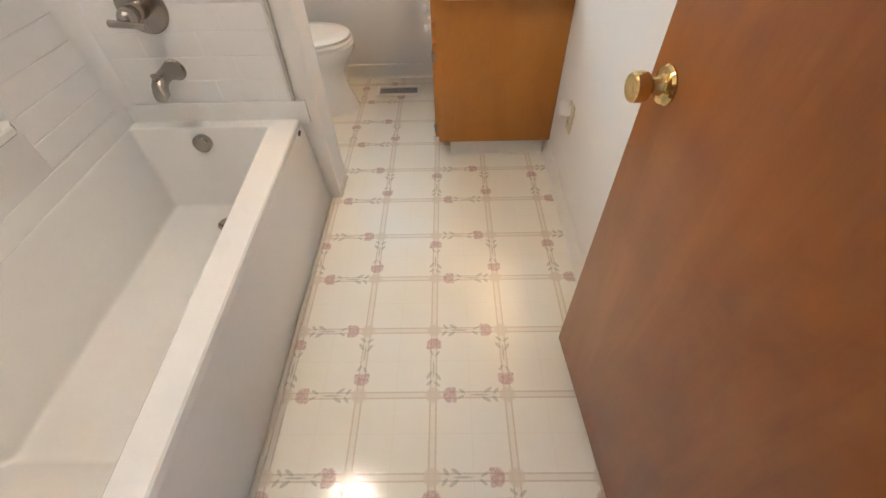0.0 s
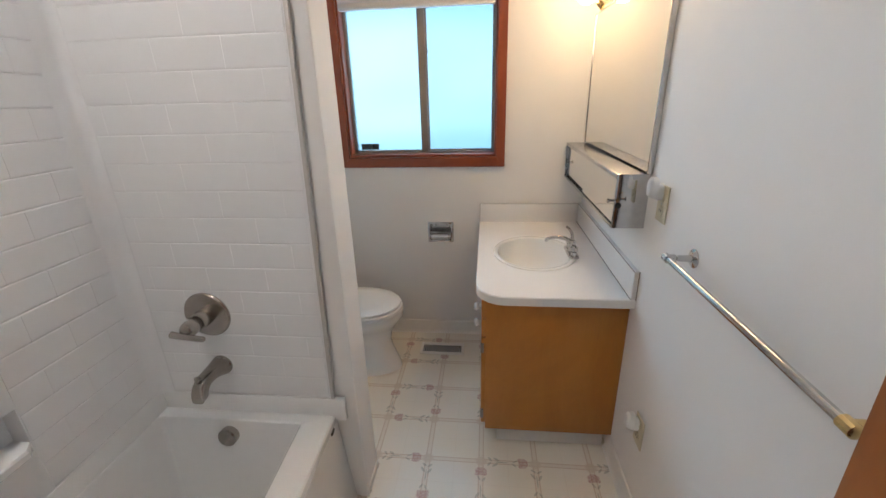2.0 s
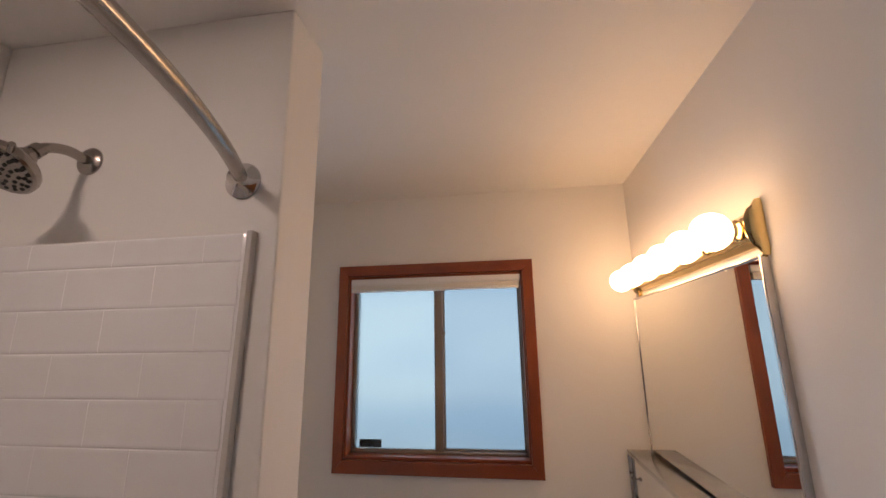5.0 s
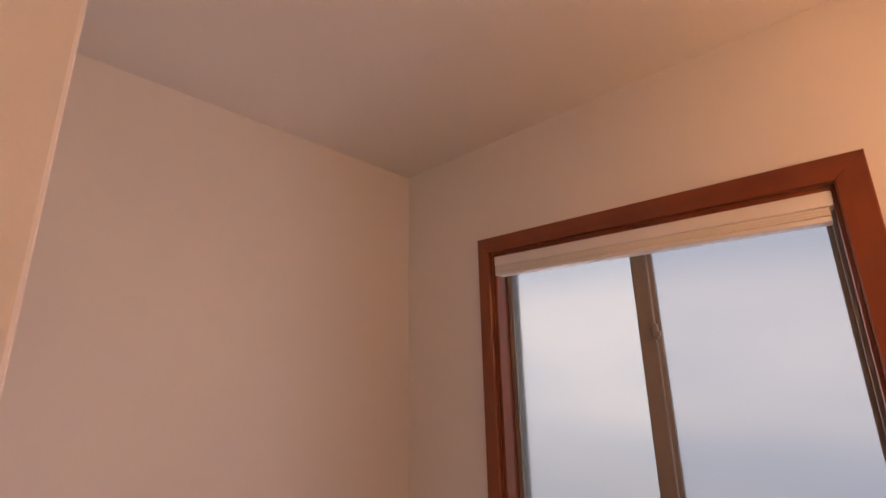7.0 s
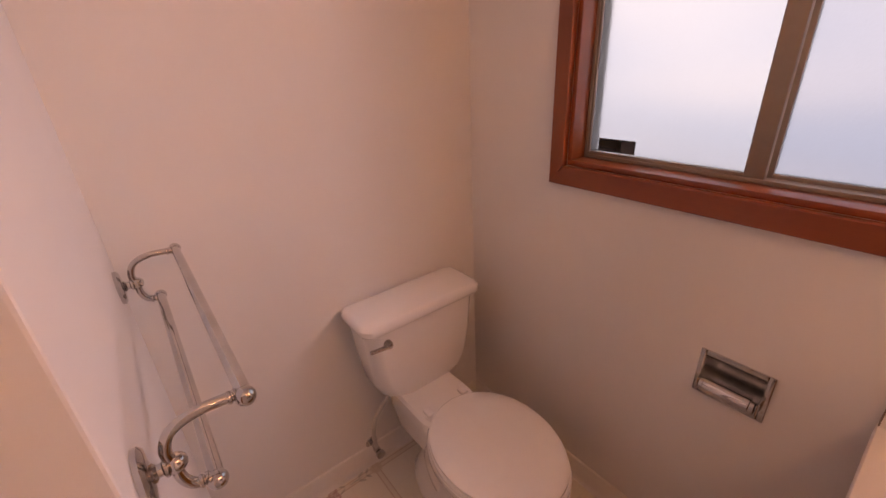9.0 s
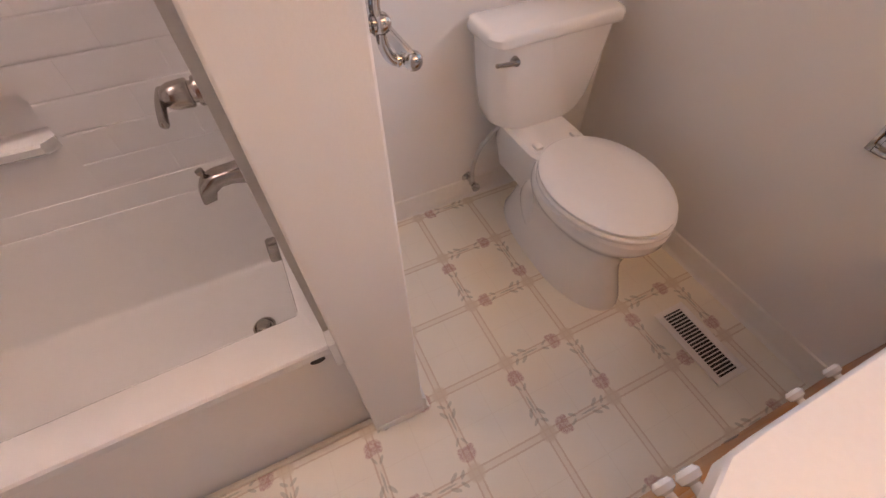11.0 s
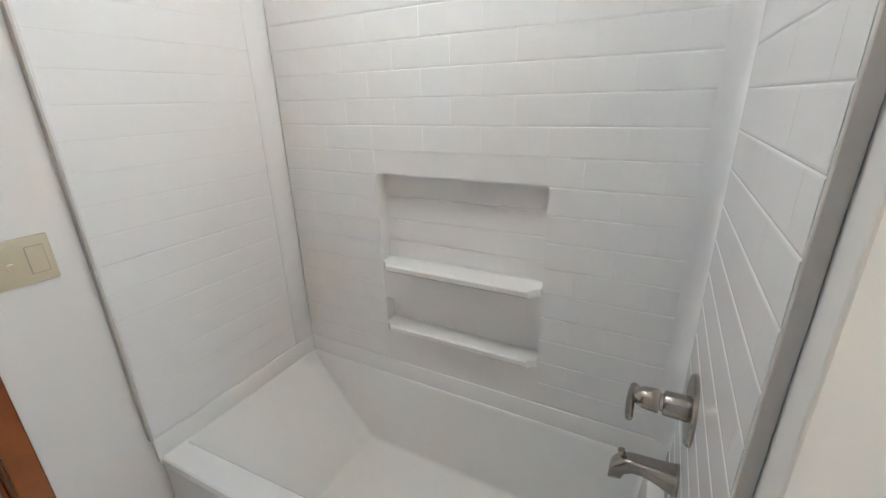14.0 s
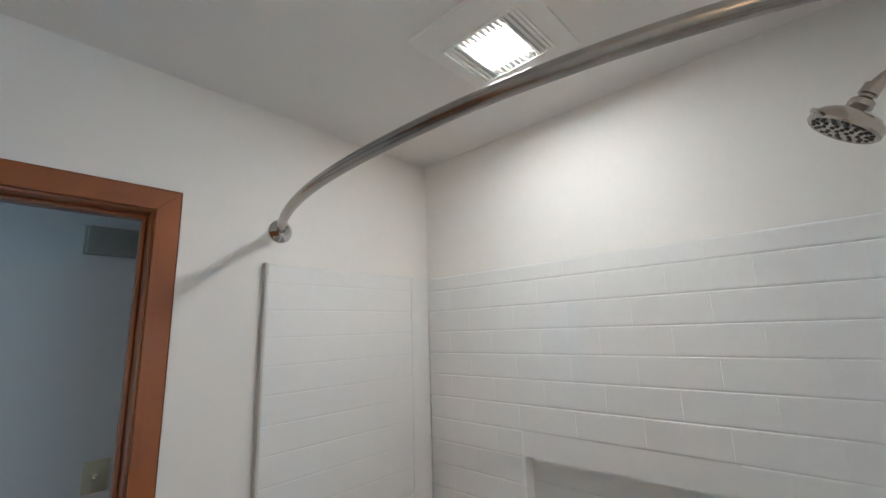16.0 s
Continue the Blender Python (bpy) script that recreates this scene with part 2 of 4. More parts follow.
CASE_WOOD_Z = wood("fir_casing_upright", (0.30, 0.068, 0.018), (0.17, 0.032, 0.009), 0.3, 2)
CASE_WOOD_X = wood("fir_casing_level", (0.30, 0.068, 0.018), (0.17, 0.032, 0.009), 0.3, 0)
CASING_Z = wood("orange_casing_upright", (0.30, 0.088, 0.017), (0.17, 0.043, 0.009), 0.3, 2)
CASING_X = wood("orange_casing_level", (0.30, 0.088, 0.017), (0.17, 0.043, 0.009), 0.3, 0)
GREIGE = surface("aged_grey_plastic_and_gap_shade", (0.36, 0.34, 0.29), (0.31, 0.29, 0.24), 0.4)
GLASS = obscure_glass("obscure_glass", (0.050, 0.064, 0.066))
# Right-hand pane: a little darker and bluer.
GLASS_DARKER = obscure_glass("darker_obscure_glass", (0.040, 0.053, 0.058))
BULB = glow("frosted_bulb", BULB_COLOR, BULB_POWER)
LED = glow("lit_diffuser", LED_COLOR, LED_POWER)
OUTSIDE = outside_view()
INK = surface("sticker_ink", (0.05, 0.06, 0.07), (0.08, 0.09, 0.10), 0.5)
PALE = surface("sticker_face", (0.30, 0.32, 0.33), (0.25, 0.27, 0.28), 0.5)


# ---- mesh helpers ----
def box(bm, x0, y0, z0, x1, y1, z1, bevel=0.0, seg=2):
    made = bmesh.ops.create_cube(bm, size=1, matrix=Matrix.LocRotScale(((x0 + x1) / 2, (y0 + y1) / 2, (z0 + z1) / 2), None, (abs(x1 - x0), abs(y1 - y0), abs(z1 - z0))))
    if bevel:
        edges = list({e for v in made["verts"] for e in v.link_edges})
        bmesh.ops.bevel(bm, geom=edges, offset=bevel, segments=seg, affect="EDGES", profile=0.5)
    return bm


def boxes(*rows, bevel=0.0):
    bm = bmesh.new()
    for r in rows:
        box(bm, *r, bevel=bevel)
    return bm


def ring_loft(bm, rings, cap0=True, cap1=True, closed=True):
    """Skins rows of points, each row a loop."""
    vs = [[bm.verts.new(p) for p in ring] for ring in rings]
    k = len(vs[0])
    for a, b in zip(vs, vs[1:]):
        for i in range(k if closed else k - 1):
            bm.faces.new((a[i], a[(i + 1) % k], b[(i + 1) % k], b[i]))
    if cap0:
        bm.faces.new(vs[0][::-1])
    if cap1:
        bm.faces.new(vs[-1])
    return bm


def lathe(bm, base, axis, profile, k=28):
    """Turns (distance along axis, radius) rows about an axis."""
    q = Vector(axis).to_track_quat("Z", "Y")
    rings = [[Vector(base) + q @ Vector((r * math.cos(2 * math.pi * i / k), r * math.sin(2 * math.pi * i / k), d)) for i in range(k)] for d, r in profile]
    return ring_loft(bm, rings)


def tube(bm, points, r, k=14):
    """A round tube along points; r is a number or one radius for each point."""
    pts = [Vector(p) for p in points]
    rad = r if isinstance(r, (list, tuple)) else [r] * len(pts)
    rings, up = [], None
    for i, p in enumerate(pts):
        d = (pts[min(i + 1, len(pts) - 1)] - pts[max(i - 1, 0)]).normalized()
        if up is None:
            up = d.orthogonal().normalized()
        up = (up - d * up.dot(d)).normalized()
        w = d.cross(up)
        rings.append([p + rad[i] * (math.cos(2 * math.pi * j / k) * up + math.sin(2 * math.pi * j / k) * w) for j in range(k)])
    return ring_loft(bm, rings)


def curve_points(pts, steps=8):
    """A smooth line through points (Catmull-Rom)."""
    p = [Vector(q) for q in pts]
    p = [2 * p[0] - p[1]] + p + [2 * p[-1] - p[-2]]
    out = []
    for i in range(1, len(p) - 2):
        for s in range(steps):
            t = s / steps
            a, b, c, d = p[i - 1], p[i], p[i + 1], p[i + 2]
            out.append(0.5 * (2 * b + (c - a) * t + (2 * a - 5 * b + 4 * c - d) * t * t + (3 * b - a - 3 * c + d) * t ** 3))
    return out + [p[-2]]


def ball(bm, c, r, seg=20):
    bmesh.ops.create_uvsphere(bm, u_segments=seg, v_segments=seg // 2, radius=r, matrix=Matrix.Translation(c))
    return bm


def rounded(x0, y0, x1, y1, r, z, k=6):
    """A rounded rectangle at height z, as a loop."""
    out = []
    for cx, cy, a in ((x1 - r, y1 - r, 0), (x0 + r, y1 - r, 90), (x0 + r, y0 + r, 180), (x1 - r, y0 + r, 270)):
        for i in range(k + 1):
            t = radians(a + 90 * i / k)
            out.append((cx + r * math.cos(t), cy + r * math.sin(t), z))
    return out


def mesh_of(name, bm, mat, smooth=True, angle=35):
    bmesh.ops.recalc_face_normals(bm, faces=bm.faces)
    me = bpy.data.meshes.new(name)
    bm.to_mesh(me)
    bm.free()
    me.materials.append(mat)
    if smooth:
        me.shade_smooth()
        me.set_sharp_from_angle(angle=radians(angle))
    return me


def thing(name, at, label, category, group=""):
    ob = new(name)
    ob.location = at
    return tagged(ob, label, category, group)


def part(name, bm, mat, parent, label="", smooth=True):
    ob = new(name, mesh_of(name, bm, mat, smooth))
    ob.parent = parent
    if parent.type == "EMPTY":
        ob.matrix_parent_inverse = Matrix.Translation(-parent.location)
    return tagged(ob, label) if label else ob


def solid(name, bm, mat, label, category, kind="", group="", smooth=True):
    return tagged(new(name, mesh_of(name, bm, mat, smooth)), label, category, group, kind)


# ---- structure ----
XL, XR, YW, H = -0.73, 1.058, 2.765, 2.44
YP0, YP1, XP = 1.505, 1.654, 0.036
WIN = (-0.310, 0.552, 1.182, 2.034)
DOOR = (0.306, 1.020, 2.03)

solid("floor", boxes((XL, -0.06, -0.05, XR, YW, 0)), VINYL, "cream sheet vinyl floor printed with rose wreaths and plaid lines", "floor", "structure", smooth=False)
solid("hall_floor", boxes((-1.7, -1.05, -0.055, 2.7, -0.06, -0.004)), CARPET, "dark brown carpet on the hallway floor", "floor", "structure", smooth=False)
solid("wall_left", boxes((XL - 0.12, -0.12, 0, XL, 0.44, H), (XL - 0.12, 1.08, 0, XL, YW + 0.14, H), (XL - 0.12, 0.44, 0, XL, 1.08, 0.65), (XL - 0.12, 0.44, 1.29, XL, 1.08, H), (XL - 0.12, 0.44, 0.65, XL - 0.05, 1.08, 1.29)), PAINT, "white painted wall behind the tub and toilet", "wall", "structure", smooth=False)
solid("wall_right", boxes((XR, -0.12, 0, XR + 0.12, YW + 0.14, H)), PAINT, "white painted wall beside the vanity", "wall", "structure", smooth=False)
wx0, wx1, wz0, wz1 = WIN
solid("wall_window", boxes((XL, YW, 0, wx0, YW + 0.14, H), (wx1, YW, 0, XR, YW + 0.14, H), (wx0, YW, 0, 0.153, YW + 0.14, wz0), (0.288, YW, 0, wx1, YW + 0.14, wz0), (0.153, YW, 0, 0.288, YW + 0.14, 0.666), (0.153, YW, 0.774, 0.288, YW + 0.14, wz0), (0.153, YW + 0.06, 0.666, 0.288, YW + 0.14, 0.774), (wx0, YW, wz1, wx1, YW + 0.14, H)), PAINT,
      "white painted outer wall around the window", "wall", "structure", smooth=False)
dx0, dx1, dz1 = DOOR
solid("wall_door", boxes((XL, -0.12, 0, dx0 - 0.02, 0, H), (dx1 + 0.012, -0.12, 0, XR, 0, H), (dx0 - 0.02, -0.12, dz1 + 0.02, dx1 + 0.012, 0, H)), PAINT, "white painted wall with the doorway", "wall", "structure", smooth=False)
solid("wall_partition", boxes((XL, YP0, 0, XP, YP1, H), bevel=0.004), PAINT, "white painted partition between tub and toilet", "wall", "structure", smooth=False)
solid("ceiling", boxes((XL - 0.12, -0.12, H, XR + 0.12, YW + 0.14, H + 0.1)), CEIL, "smooth white painted ceiling", "ceiling", "structure", smooth=False)
solid("hall_ceiling", boxes((-1.7, -1.17, H, 2.7, -0.12, H + 0.1)), CEIL, "white hallway ceiling", "ceiling", "structure", smooth=False)
solid("hall_wall_far", boxes((-1.7, -1.17, 0, 2.7, -1.05, H)), PAINT, "white hallway wall in dim daylight", "wall", "structure", smooth=False)
solid("hall_wall_end", boxes((-1.82, -1.17, 0, -1.7, -0.0, H)), PAINT, "white wall closing the hallway", "wall", "structure", smooth=False)
solid("hall_wall_near", boxes((-1.7, -0.12, 0, XL - 0.12, 0, H), (XR + 0.12, -0.12, 0, 2.7, 0, H)), PAINT, "white hallway wall beside the bathroom", "wall", "structure", smooth=False)
# Unseen end wall and opening, added for the bluish daylight reaching the hall.
solid("hall_wall_added", boxes((2.7, -1.17, 0, 2.82, 0, 0.9), (2.7, -1.17, 2.1, 2.82, 0, H + 0.1), (2.7, -1.17, 0.9, 2.82, -1.0, 2.1), (2.7, -0.15, 0.9, 2.82, 0, 2.1)), PAINT,
      "unseen white hallway end wall, added with an opening for the daylight", "wall", "structure", smooth=False)
# Lamp in the added opening stands in for daylight from another room.
area_lamp("hall_daylight", look((2.69, -0.58, 1.5), (0, -0.58, 1.4)), 0.8, 1.1, HALL_POWER, (0.62, 0.82, 1.0))


def base_profile(a, b, normal):
    """A coved base board from a to b on the floor; normal points into the room."""
    a, b, nrm = Vector(a), Vector(b), Vector(normal)
    prof = ((0.0005, 0.0), (0.020, 0.0), (0.012, 0.010), (0.009, 0.022), (0.009, 0.078), (0.006, 0.088), (0.0005, 0.092))
    bm = bmesh.new()
    return ring_loft(bm, [[p + nrm * d + Vector((0, 0, z)) for d, z in prof] for p in (a, b)])


for a, b, nrm in (((XR, 0.0, 0), (XR, 1.84, 0), (-1, 0, 0)), ((XL + 0.01, YW, 0), (0.58, YW, 0), (0, -1, 0)), ((XL, YP1, 0), (XL, YW, 0), (1, 0, 0)), ((XL + 0.01, YP1, 0), (XP, YP1, 0), (0, 1, 0)),
                  ((0.0, 0.0, 0), (dx0 - 0.066, 0.0, 0), (0, 1, 0))):
    solid("baseboard", base_profile(a, b, nrm), TRIM, "cream-white coved vinyl baseboard", "baseboard", "structure")
solid("baseboard", boxes((XP, YP0 + 0.01, 0, XP + 0.004, YP1, 0.034), bevel=0.001), TRIM, "narrow white base strip on the partition end", "baseboard", "structure")
solid("trim", boxes((-0.006, 0.01, 0.0, 0.008, YP0, 0.009), bevel=0.004), CAULK, "yellowed caulk line at the foot of the tub", "trim", "structure")
solid("trim", boxes((dx0, -0.075, -0.003, dx1, -0.045, 0.006), bevel=0.002), SATIN, "worn metal strip between vinyl and carpet", "threshold", "structure")

def mitred(x0, z0, x1, z1, w, ya, yb, open_foot=False, wr=None, wt=None, wb=None):
    """Flat trim boards round an opening with mitred corners: (is upright, bmesh)."""
    wr, wt, wb = wr or w, wt or w, wb or w
    outer, inner = [(x0 - w, z0 - wb), (x1 + wr, z0 - wb), (x1 + wr, z1 + wt), (x0 - w, z1 + wt)], [(x0, z0), (x1, z0), (x1, z1), (x0, z1)]
    if open_foot:
        outer[0], outer[1] = (x0 - w, z0), (x1 + w, z0)
    out = []
    for i in range(1 if open_foot else 0, 4):
        j = (i + 1) % 4
        loop = [outer[i], outer[j], inner[j], inner[i]]
        cx, cz = sum(p[0] for p in loop) / 4, sum(p[1] for p in loop) / 4
        rows = []
        for y, f in ((yb, 0.0), (ya + 0.003, 0.0), (ya, 0.0022)):
            ring = []
            for k, (x, z) in enumerate(loop):
                dx, dz = (0.0, math.copysign(f, cz - z)) if i % 2 == 0 else (math.copysign(f, cx - x), 0.0)
                ring.append((x + dx, y, z + dz))
            rows.append(ring)
        out.append((i % 2 == 1, ring_loft(bmesh.new(), rows)))
    return out


# doorway casing and jambs
frame_1 = tagged(new("door_frame"), "reddish fir door casing around the bathroom doorway", "door frame", kind="structure")
for nm, row, mt in (("jamb", (dx0 - 0.02, -0.125, 0, dx0, 0.005, dz1), CASING_Z), ("jamb", (dx1, -0.125, 0, dx1 + 0.02, 0.005, dz1), CASING_Z), ("head_jamb", (dx0 - 0.02, -0.125, dz1, dx1 + 0.02, 0.005, dz1 + 0.02), CASING_X),
                    ("stop", (dx0 + 0.0005, -0.06, 0, dx0 + 0.012, -0.036, dz1 - 0.012), CASING_Z),
                    ("stop", (dx0 + 0.0005, -0.06, dz1 - 0.012, dx1, -0.036, dz1 - 0.0005), CASING_X), ("casing", (dx0 - 0.064, -0.137, 0, dx0 - 0.006, -0.1205, dz1 + 0.006), CASING_Z),
                    ("head_casing", (dx0 - 0.064, -0.137, dz1 + 0.007, dx1 + 0.064, -0.1205, dz1 + 0.066), CASING_X)):
    part(nm, boxes(row, bevel=0.003), mt, frame_1)

for upright, bm in mitred(dx0 - 0.006, 0.0, dx1 + 0.004, dz1 + 0.006, 0.058, 0.016, 0.0005, True):
    if upright and max(v.co.x for v in bm.verts) > XR:
        for v in bm.verts:
            v.co.x = min(v.co.x, XR - 0.001)
    if not upright:
        for v in bm.verts:
            v.co.x = min(v.co.x, XR - 0.001)
    part("casing" if upright else "head_casing", bm, CASING_Z if upright else CASING_X, frame_1)

# window
window_1 = tagged(new("window_1"), "bronze aluminium sliding window with obscure glass and fir trim", "window", kind="structure")
tw, ty = 0.047, YW - 0.02
for upright, bm in mitred(wx0, wz0, wx1, wz1, tw, ty, YW - 0.0005, wr=0.051, wt=0.053, wb=0.056):
    part("window_trim", bm, CASE_WOOD_Z if upright else CASE_WOOD_X, window_1, "reddish varnished fir trim")
part("window_sill", boxes((wx0 + 0.0005, YW, wz0, wx1 - 0.0005, YW + 0.10, wz0 + 0.016), bevel=0.002), CASE_WOOD_X, window_1, "varnished fir sill")
for row, mt in (((wx0, YW, wz0 + 0.016, wx0 + 0.014, YW + 0.10, wz1), CASE_WOOD_Z), ((wx1 - 0.008, YW, wz0 + 0.016, wx1, YW + 0.10, wz1), CASE_WOOD_Z), ((wx0 + 0.014, YW, wz1 - 0.014, wx1 - 0.008, YW + 0.10, wz1), CASE_WOOD_X)):
    part("window_reveal", boxes(row, bevel=0.001), mt, window_1)
fx0, fx1, fz0, fz1, xm = wx0 + 0.014, wx1 - 0.008, wz0 + 0.016, wz1 - 0.014, 0.150
fy = YW + 0.06
for row in ((fx0, fy, fz0, fx0 + 0.008, fy + 0.06, fz1), (fx1 - 0.008, fy, fz0, fx1, fy + 0.06, fz1), (fx0 + 0.008, fy, fz0, fx1 - 0.008, fy + 0.06, fz0 + 0.010), (fx0 + 0.008, fy, fz1 - 0.02, fx1 - 0.008, fy + 0.06, fz1)):
    part("window_frame", boxes(row, bevel=0.0015), BRONZE, window_1, "bronze aluminium frame")
for sx0, sx1, sy, sl, sr in ((fx0 + 0.0075, xm + 0.004, fy + 0.004, 0.007, 0.040), (xm - 0.010, fx1 - 0.0075, fy + 0.03, 0.022, 0.010)):
    sash = part("sash", boxes((sx0, sy, fz0 + 0.0095, sx0 + sl, sy + 0.018, fz1 - 0.0195), (sx1 - sr, sy, fz0 + 0.0095, sx1, sy + 0.018, fz1 - 0.0195),
                              (sx0 + sl, sy, fz0 + 0.0095, sx1 - sr, sy + 0.018, fz0 + 0.019), (sx0 + sl, sy, fz1 - 0.034, sx1 - sr, sy + 0.018, fz1 - 0.0195), bevel=0.001), BRONZE, window_1)
    pane = part("pane", boxes((sx0 + sl - 0.002, sy + 0.007, fz0 + 0.017, sx1 - sr + 0.002, sy + 0.011, fz1 - 0.032)), GLASS if sx0 < xm - 0.1 else GLASS_DARKER, sash, "obscure glass pane", smooth=False)
    pane.visible_shadow = False
part("latch", boxes((xm + 0.002, fy - 0.012, 1.735, xm + 0.014, fy + 0.005, 1.775), (xm + 0.008, fy - 0.02, 1.742, xm + 0.022, fy - 0.008, 1.756), bevel=0.002), BRONZE, window_1, "small dark latch")
sticker = thing("window_sticker", (fx0 + 0.08, fy + 0.012, fz0 + 0.05), "small dark rating sticker on the window pane", "sticker")
part("sheet", boxes((fx0 + 0.038, fy + 0.0115, fz0 + 0.022, fx0 + 0.148, fy + 0.0128, fz0 + 0.058)), PALE, sticker, smooth=False)
part("printed_bar", boxes((fx0 + 0.108, fy + 0.0105, fz0 + 0.024, fx0 + 0.147, fy + 0.0114, fz0 + 0.056)), INK, sticker, smooth=False)
part("printed_bar", boxes((fx0 + 0.04, fy + 0.0105, fz0 + 0.054, fx0 + 0.100, fy + 0.0114, fz0 + 0.057), (fx0 + 0.04, fy + 0.0105, fz0 + 0.028, fx0 + 0.094, fy + 0.0114, fz0 + 0.034)), INK, sticker, smooth=False)
area_lamp("window_daylight", look(((wx0 + wx1) / 2, YW + 0.136, (wz0 + wz1) / 2), ((wx0 + wx1) / 2, 0.0, (wz0 + wz1) / 2)), wx1 - wx0 - 0.02, wz1 - wz0 - 0.02, WINDOW_POWER, WINDOW_COLOR)
solid("backdrop", boxes((-4.5, 5.2, -1.5, 5.0, 5.3, 5.5)), OUTSIDE, "blurred overcast daylight beyond the window", "backdrop", "structure", smooth=False)

# ---- bathtub ----
TX0, TX1, TY0, TY1, TZ = XL + 0.012, -0.004, 0.016, 1.49, 0.427
tub = thing("bathtub", (-0.36, 0.75, 0), "white acrylic alcove bathtub with a flat apron", "bathtub")


def rim_skew(y, inner):
    """The front rim runs slightly out of square and widens towards the faucet end."""
    f = y / TY1
    return 0.010 - 0.068 * f if inner else -0.004 - 0.038 * f


def tub_rings():
    """From the outer foot over the rim and down into the basin with its sloped back rest."""
    rows = []
    for x0, y0, x1, y1, r, z in ((TX0, TY0, TX1, TY1, 0.006, TZ - 0.03), (TX0, TY0, TX1, TY1, 0.008, TZ - 0.006), (TX0 + 0.004, TY0 + 0.004, TX1 - 0.005, TY1 - 0.004, 0.008, TZ),
                                 (-0.708, 0.024, -0.098, 1.446, 0.014, TZ), (-0.706, 0.028, -0.102, 1.441, 0.014, TZ - 0.004), (-0.704, 0.034, -0.106, 1.438, 0.014, TZ - 0.016),
                                 (-0.698, 0.152, -0.118, 1.426, 0.018, 0.27), (-0.690, 0.318, -0.132, 1.408, 0.020, 0.068), (-0.687, 0.327, -0.135, 1.406, 0.020, 0.058), (-0.681, 0.336, -0.141, 1.400, 0.022, 0.052), (-0.669, 0.350, -0.153, 1.388, 0.026, 0.050),
                                 (-0.50, 0.62, -0.34, 1.25, 0.05, 0.044)):
        rows.append(rounded(x0, y0, x1, y1, r, z, 7))
    bm = ring_loft(bmesh.new(), rows, cap0=False)
    for v in bm.verts:
        if v.co.x > -0.2:
            v.co.x += rim_skew(v.co.y, v.co.x < -0.06)
    return bm


part("basin", tub_rings(), ACRYLIC, tub, "glossy white basin with a sloped back")
bm = boxes((TX1 - 0.02, TY0, 0, TX1 - 0.006, YP0, TZ - 0.012), bevel=0.002)
for v in bm.verts:
    v.co.x += rim_skew(v.co.y, False) * v.co.z / TZ
part("apron", bm, APRON_SHADED, tub, "flat matt white apron, darkened for its shade, leaning in at the top")
for row in ((XL + 0.0005, 0.0005, TZ - 0.02, XL + 0.019, YP0 - 0.0005, TZ + 0.075), (XL + 0.019, YP0 - 0.019, TZ - 0.02, TX1, YP0 - 0.0005, TZ + 0.075), (XL + 0.019, 0.0005, TZ - 0.02, TX1, 0.019, TZ + 0.075)):
    part("upstand", boxes(row, bevel=0.002), ACRYLIC, tub)
bm = lathe(bmesh.new(), (-0.435, 1.436, 0.366), (0, -1, 0.09), ((0, 0.034), (0.010, 0.035), (0.026, 0.035), (0.031, 0.031), (0.033, 0.0)))
part("overflow_knob", bm, NICKEL, tub, "round brushed nickel overflow knob")
bm = lathe(bmesh.new(), (-0.42, 1.285, 0.047), (0, 0, 1), ((0, 0.036), (0.006, 0.036), (0.008, 0.030), (0.003, 0.027), (0.004, 0.022), (0.018, 0.022), (0.021, 0.016), (0.021, 0.0)))
part("drain", bm, NICKEL, tub, "brushed nickel drain stopper")
bm = lathe(bmesh.new(), (TX1 - 0.0075 + rim_skew(1.448, False) * 0.9, 1.448, TZ - 0.040), (1, 0, 0), ((0, 0.010), (0.0035, 0.010), (0.0036, 0.0)))
for vert in bm.verts:
    vert.co.y = 1.448 + (vert.co.y - 1.448) * 1.7
part("weep_hole", bm, DARK, tub, "dark weep hole below the rim")

# ---- tub surround ----
SZ0, SZ1, ST = TZ + 0.075, 1.918, 0.016
surround = thing("tub_surround", (-0.36, 0.75, SZ0), "white acrylic tub surround moulded like subway tile", "shower surround")
NY0, NY1, NZ0, NZ1, NZ2 = 0.455, 1.066, 0.93, 1.272, 0.665
BX = XL + ST
back_low, back_left, back_right, back_top = [part("back_panel", boxes(row), TILE, surround, smooth=False) for row in
                                             ((XL + 0.0005, NY0, SZ0, BX, NY1, 0.672), (XL + 0.0005, 0.02, SZ0, BX, NY0, SZ1), (XL + 0.0005, NY1, SZ0, BX, 1.49, SZ1), (XL + 0.0005, NY0, NZ1, BX, NY1, SZ1))]
near = part("end_panel", boxes((BX, 0.0005, SZ0, -0.004, ST, SZ1), bevel=0.003), TILE, surround)


def leaning(bm):
    """The open edge of the far panel runs back towards the tub at its foot."""
    for v in bm.verts:
        if v.co.x > -0.1:
            v.co.x += panel_lean(v.co.z)
    return bm


def panel_lean(z):
    return -0.034 * (SZ1 - z) / (SZ1 - SZ0)


far = part("end_panel", leaning(boxes((BX, YP0 - ST, SZ0, -0.018, YP0 - 0.0005, SZ1), bevel=0.003)), TILE, surround)
# Panel ends turned from the ceiling light; their shade is in the colour.
part("edge_trim", boxes((-0.004, 0.0005, SZ0, 0.004, ST + 0.008, SZ1 + 0.004), bevel=0.002), EDGE_SHADED, surround, "end of the near panel, greyed to hold its shade")
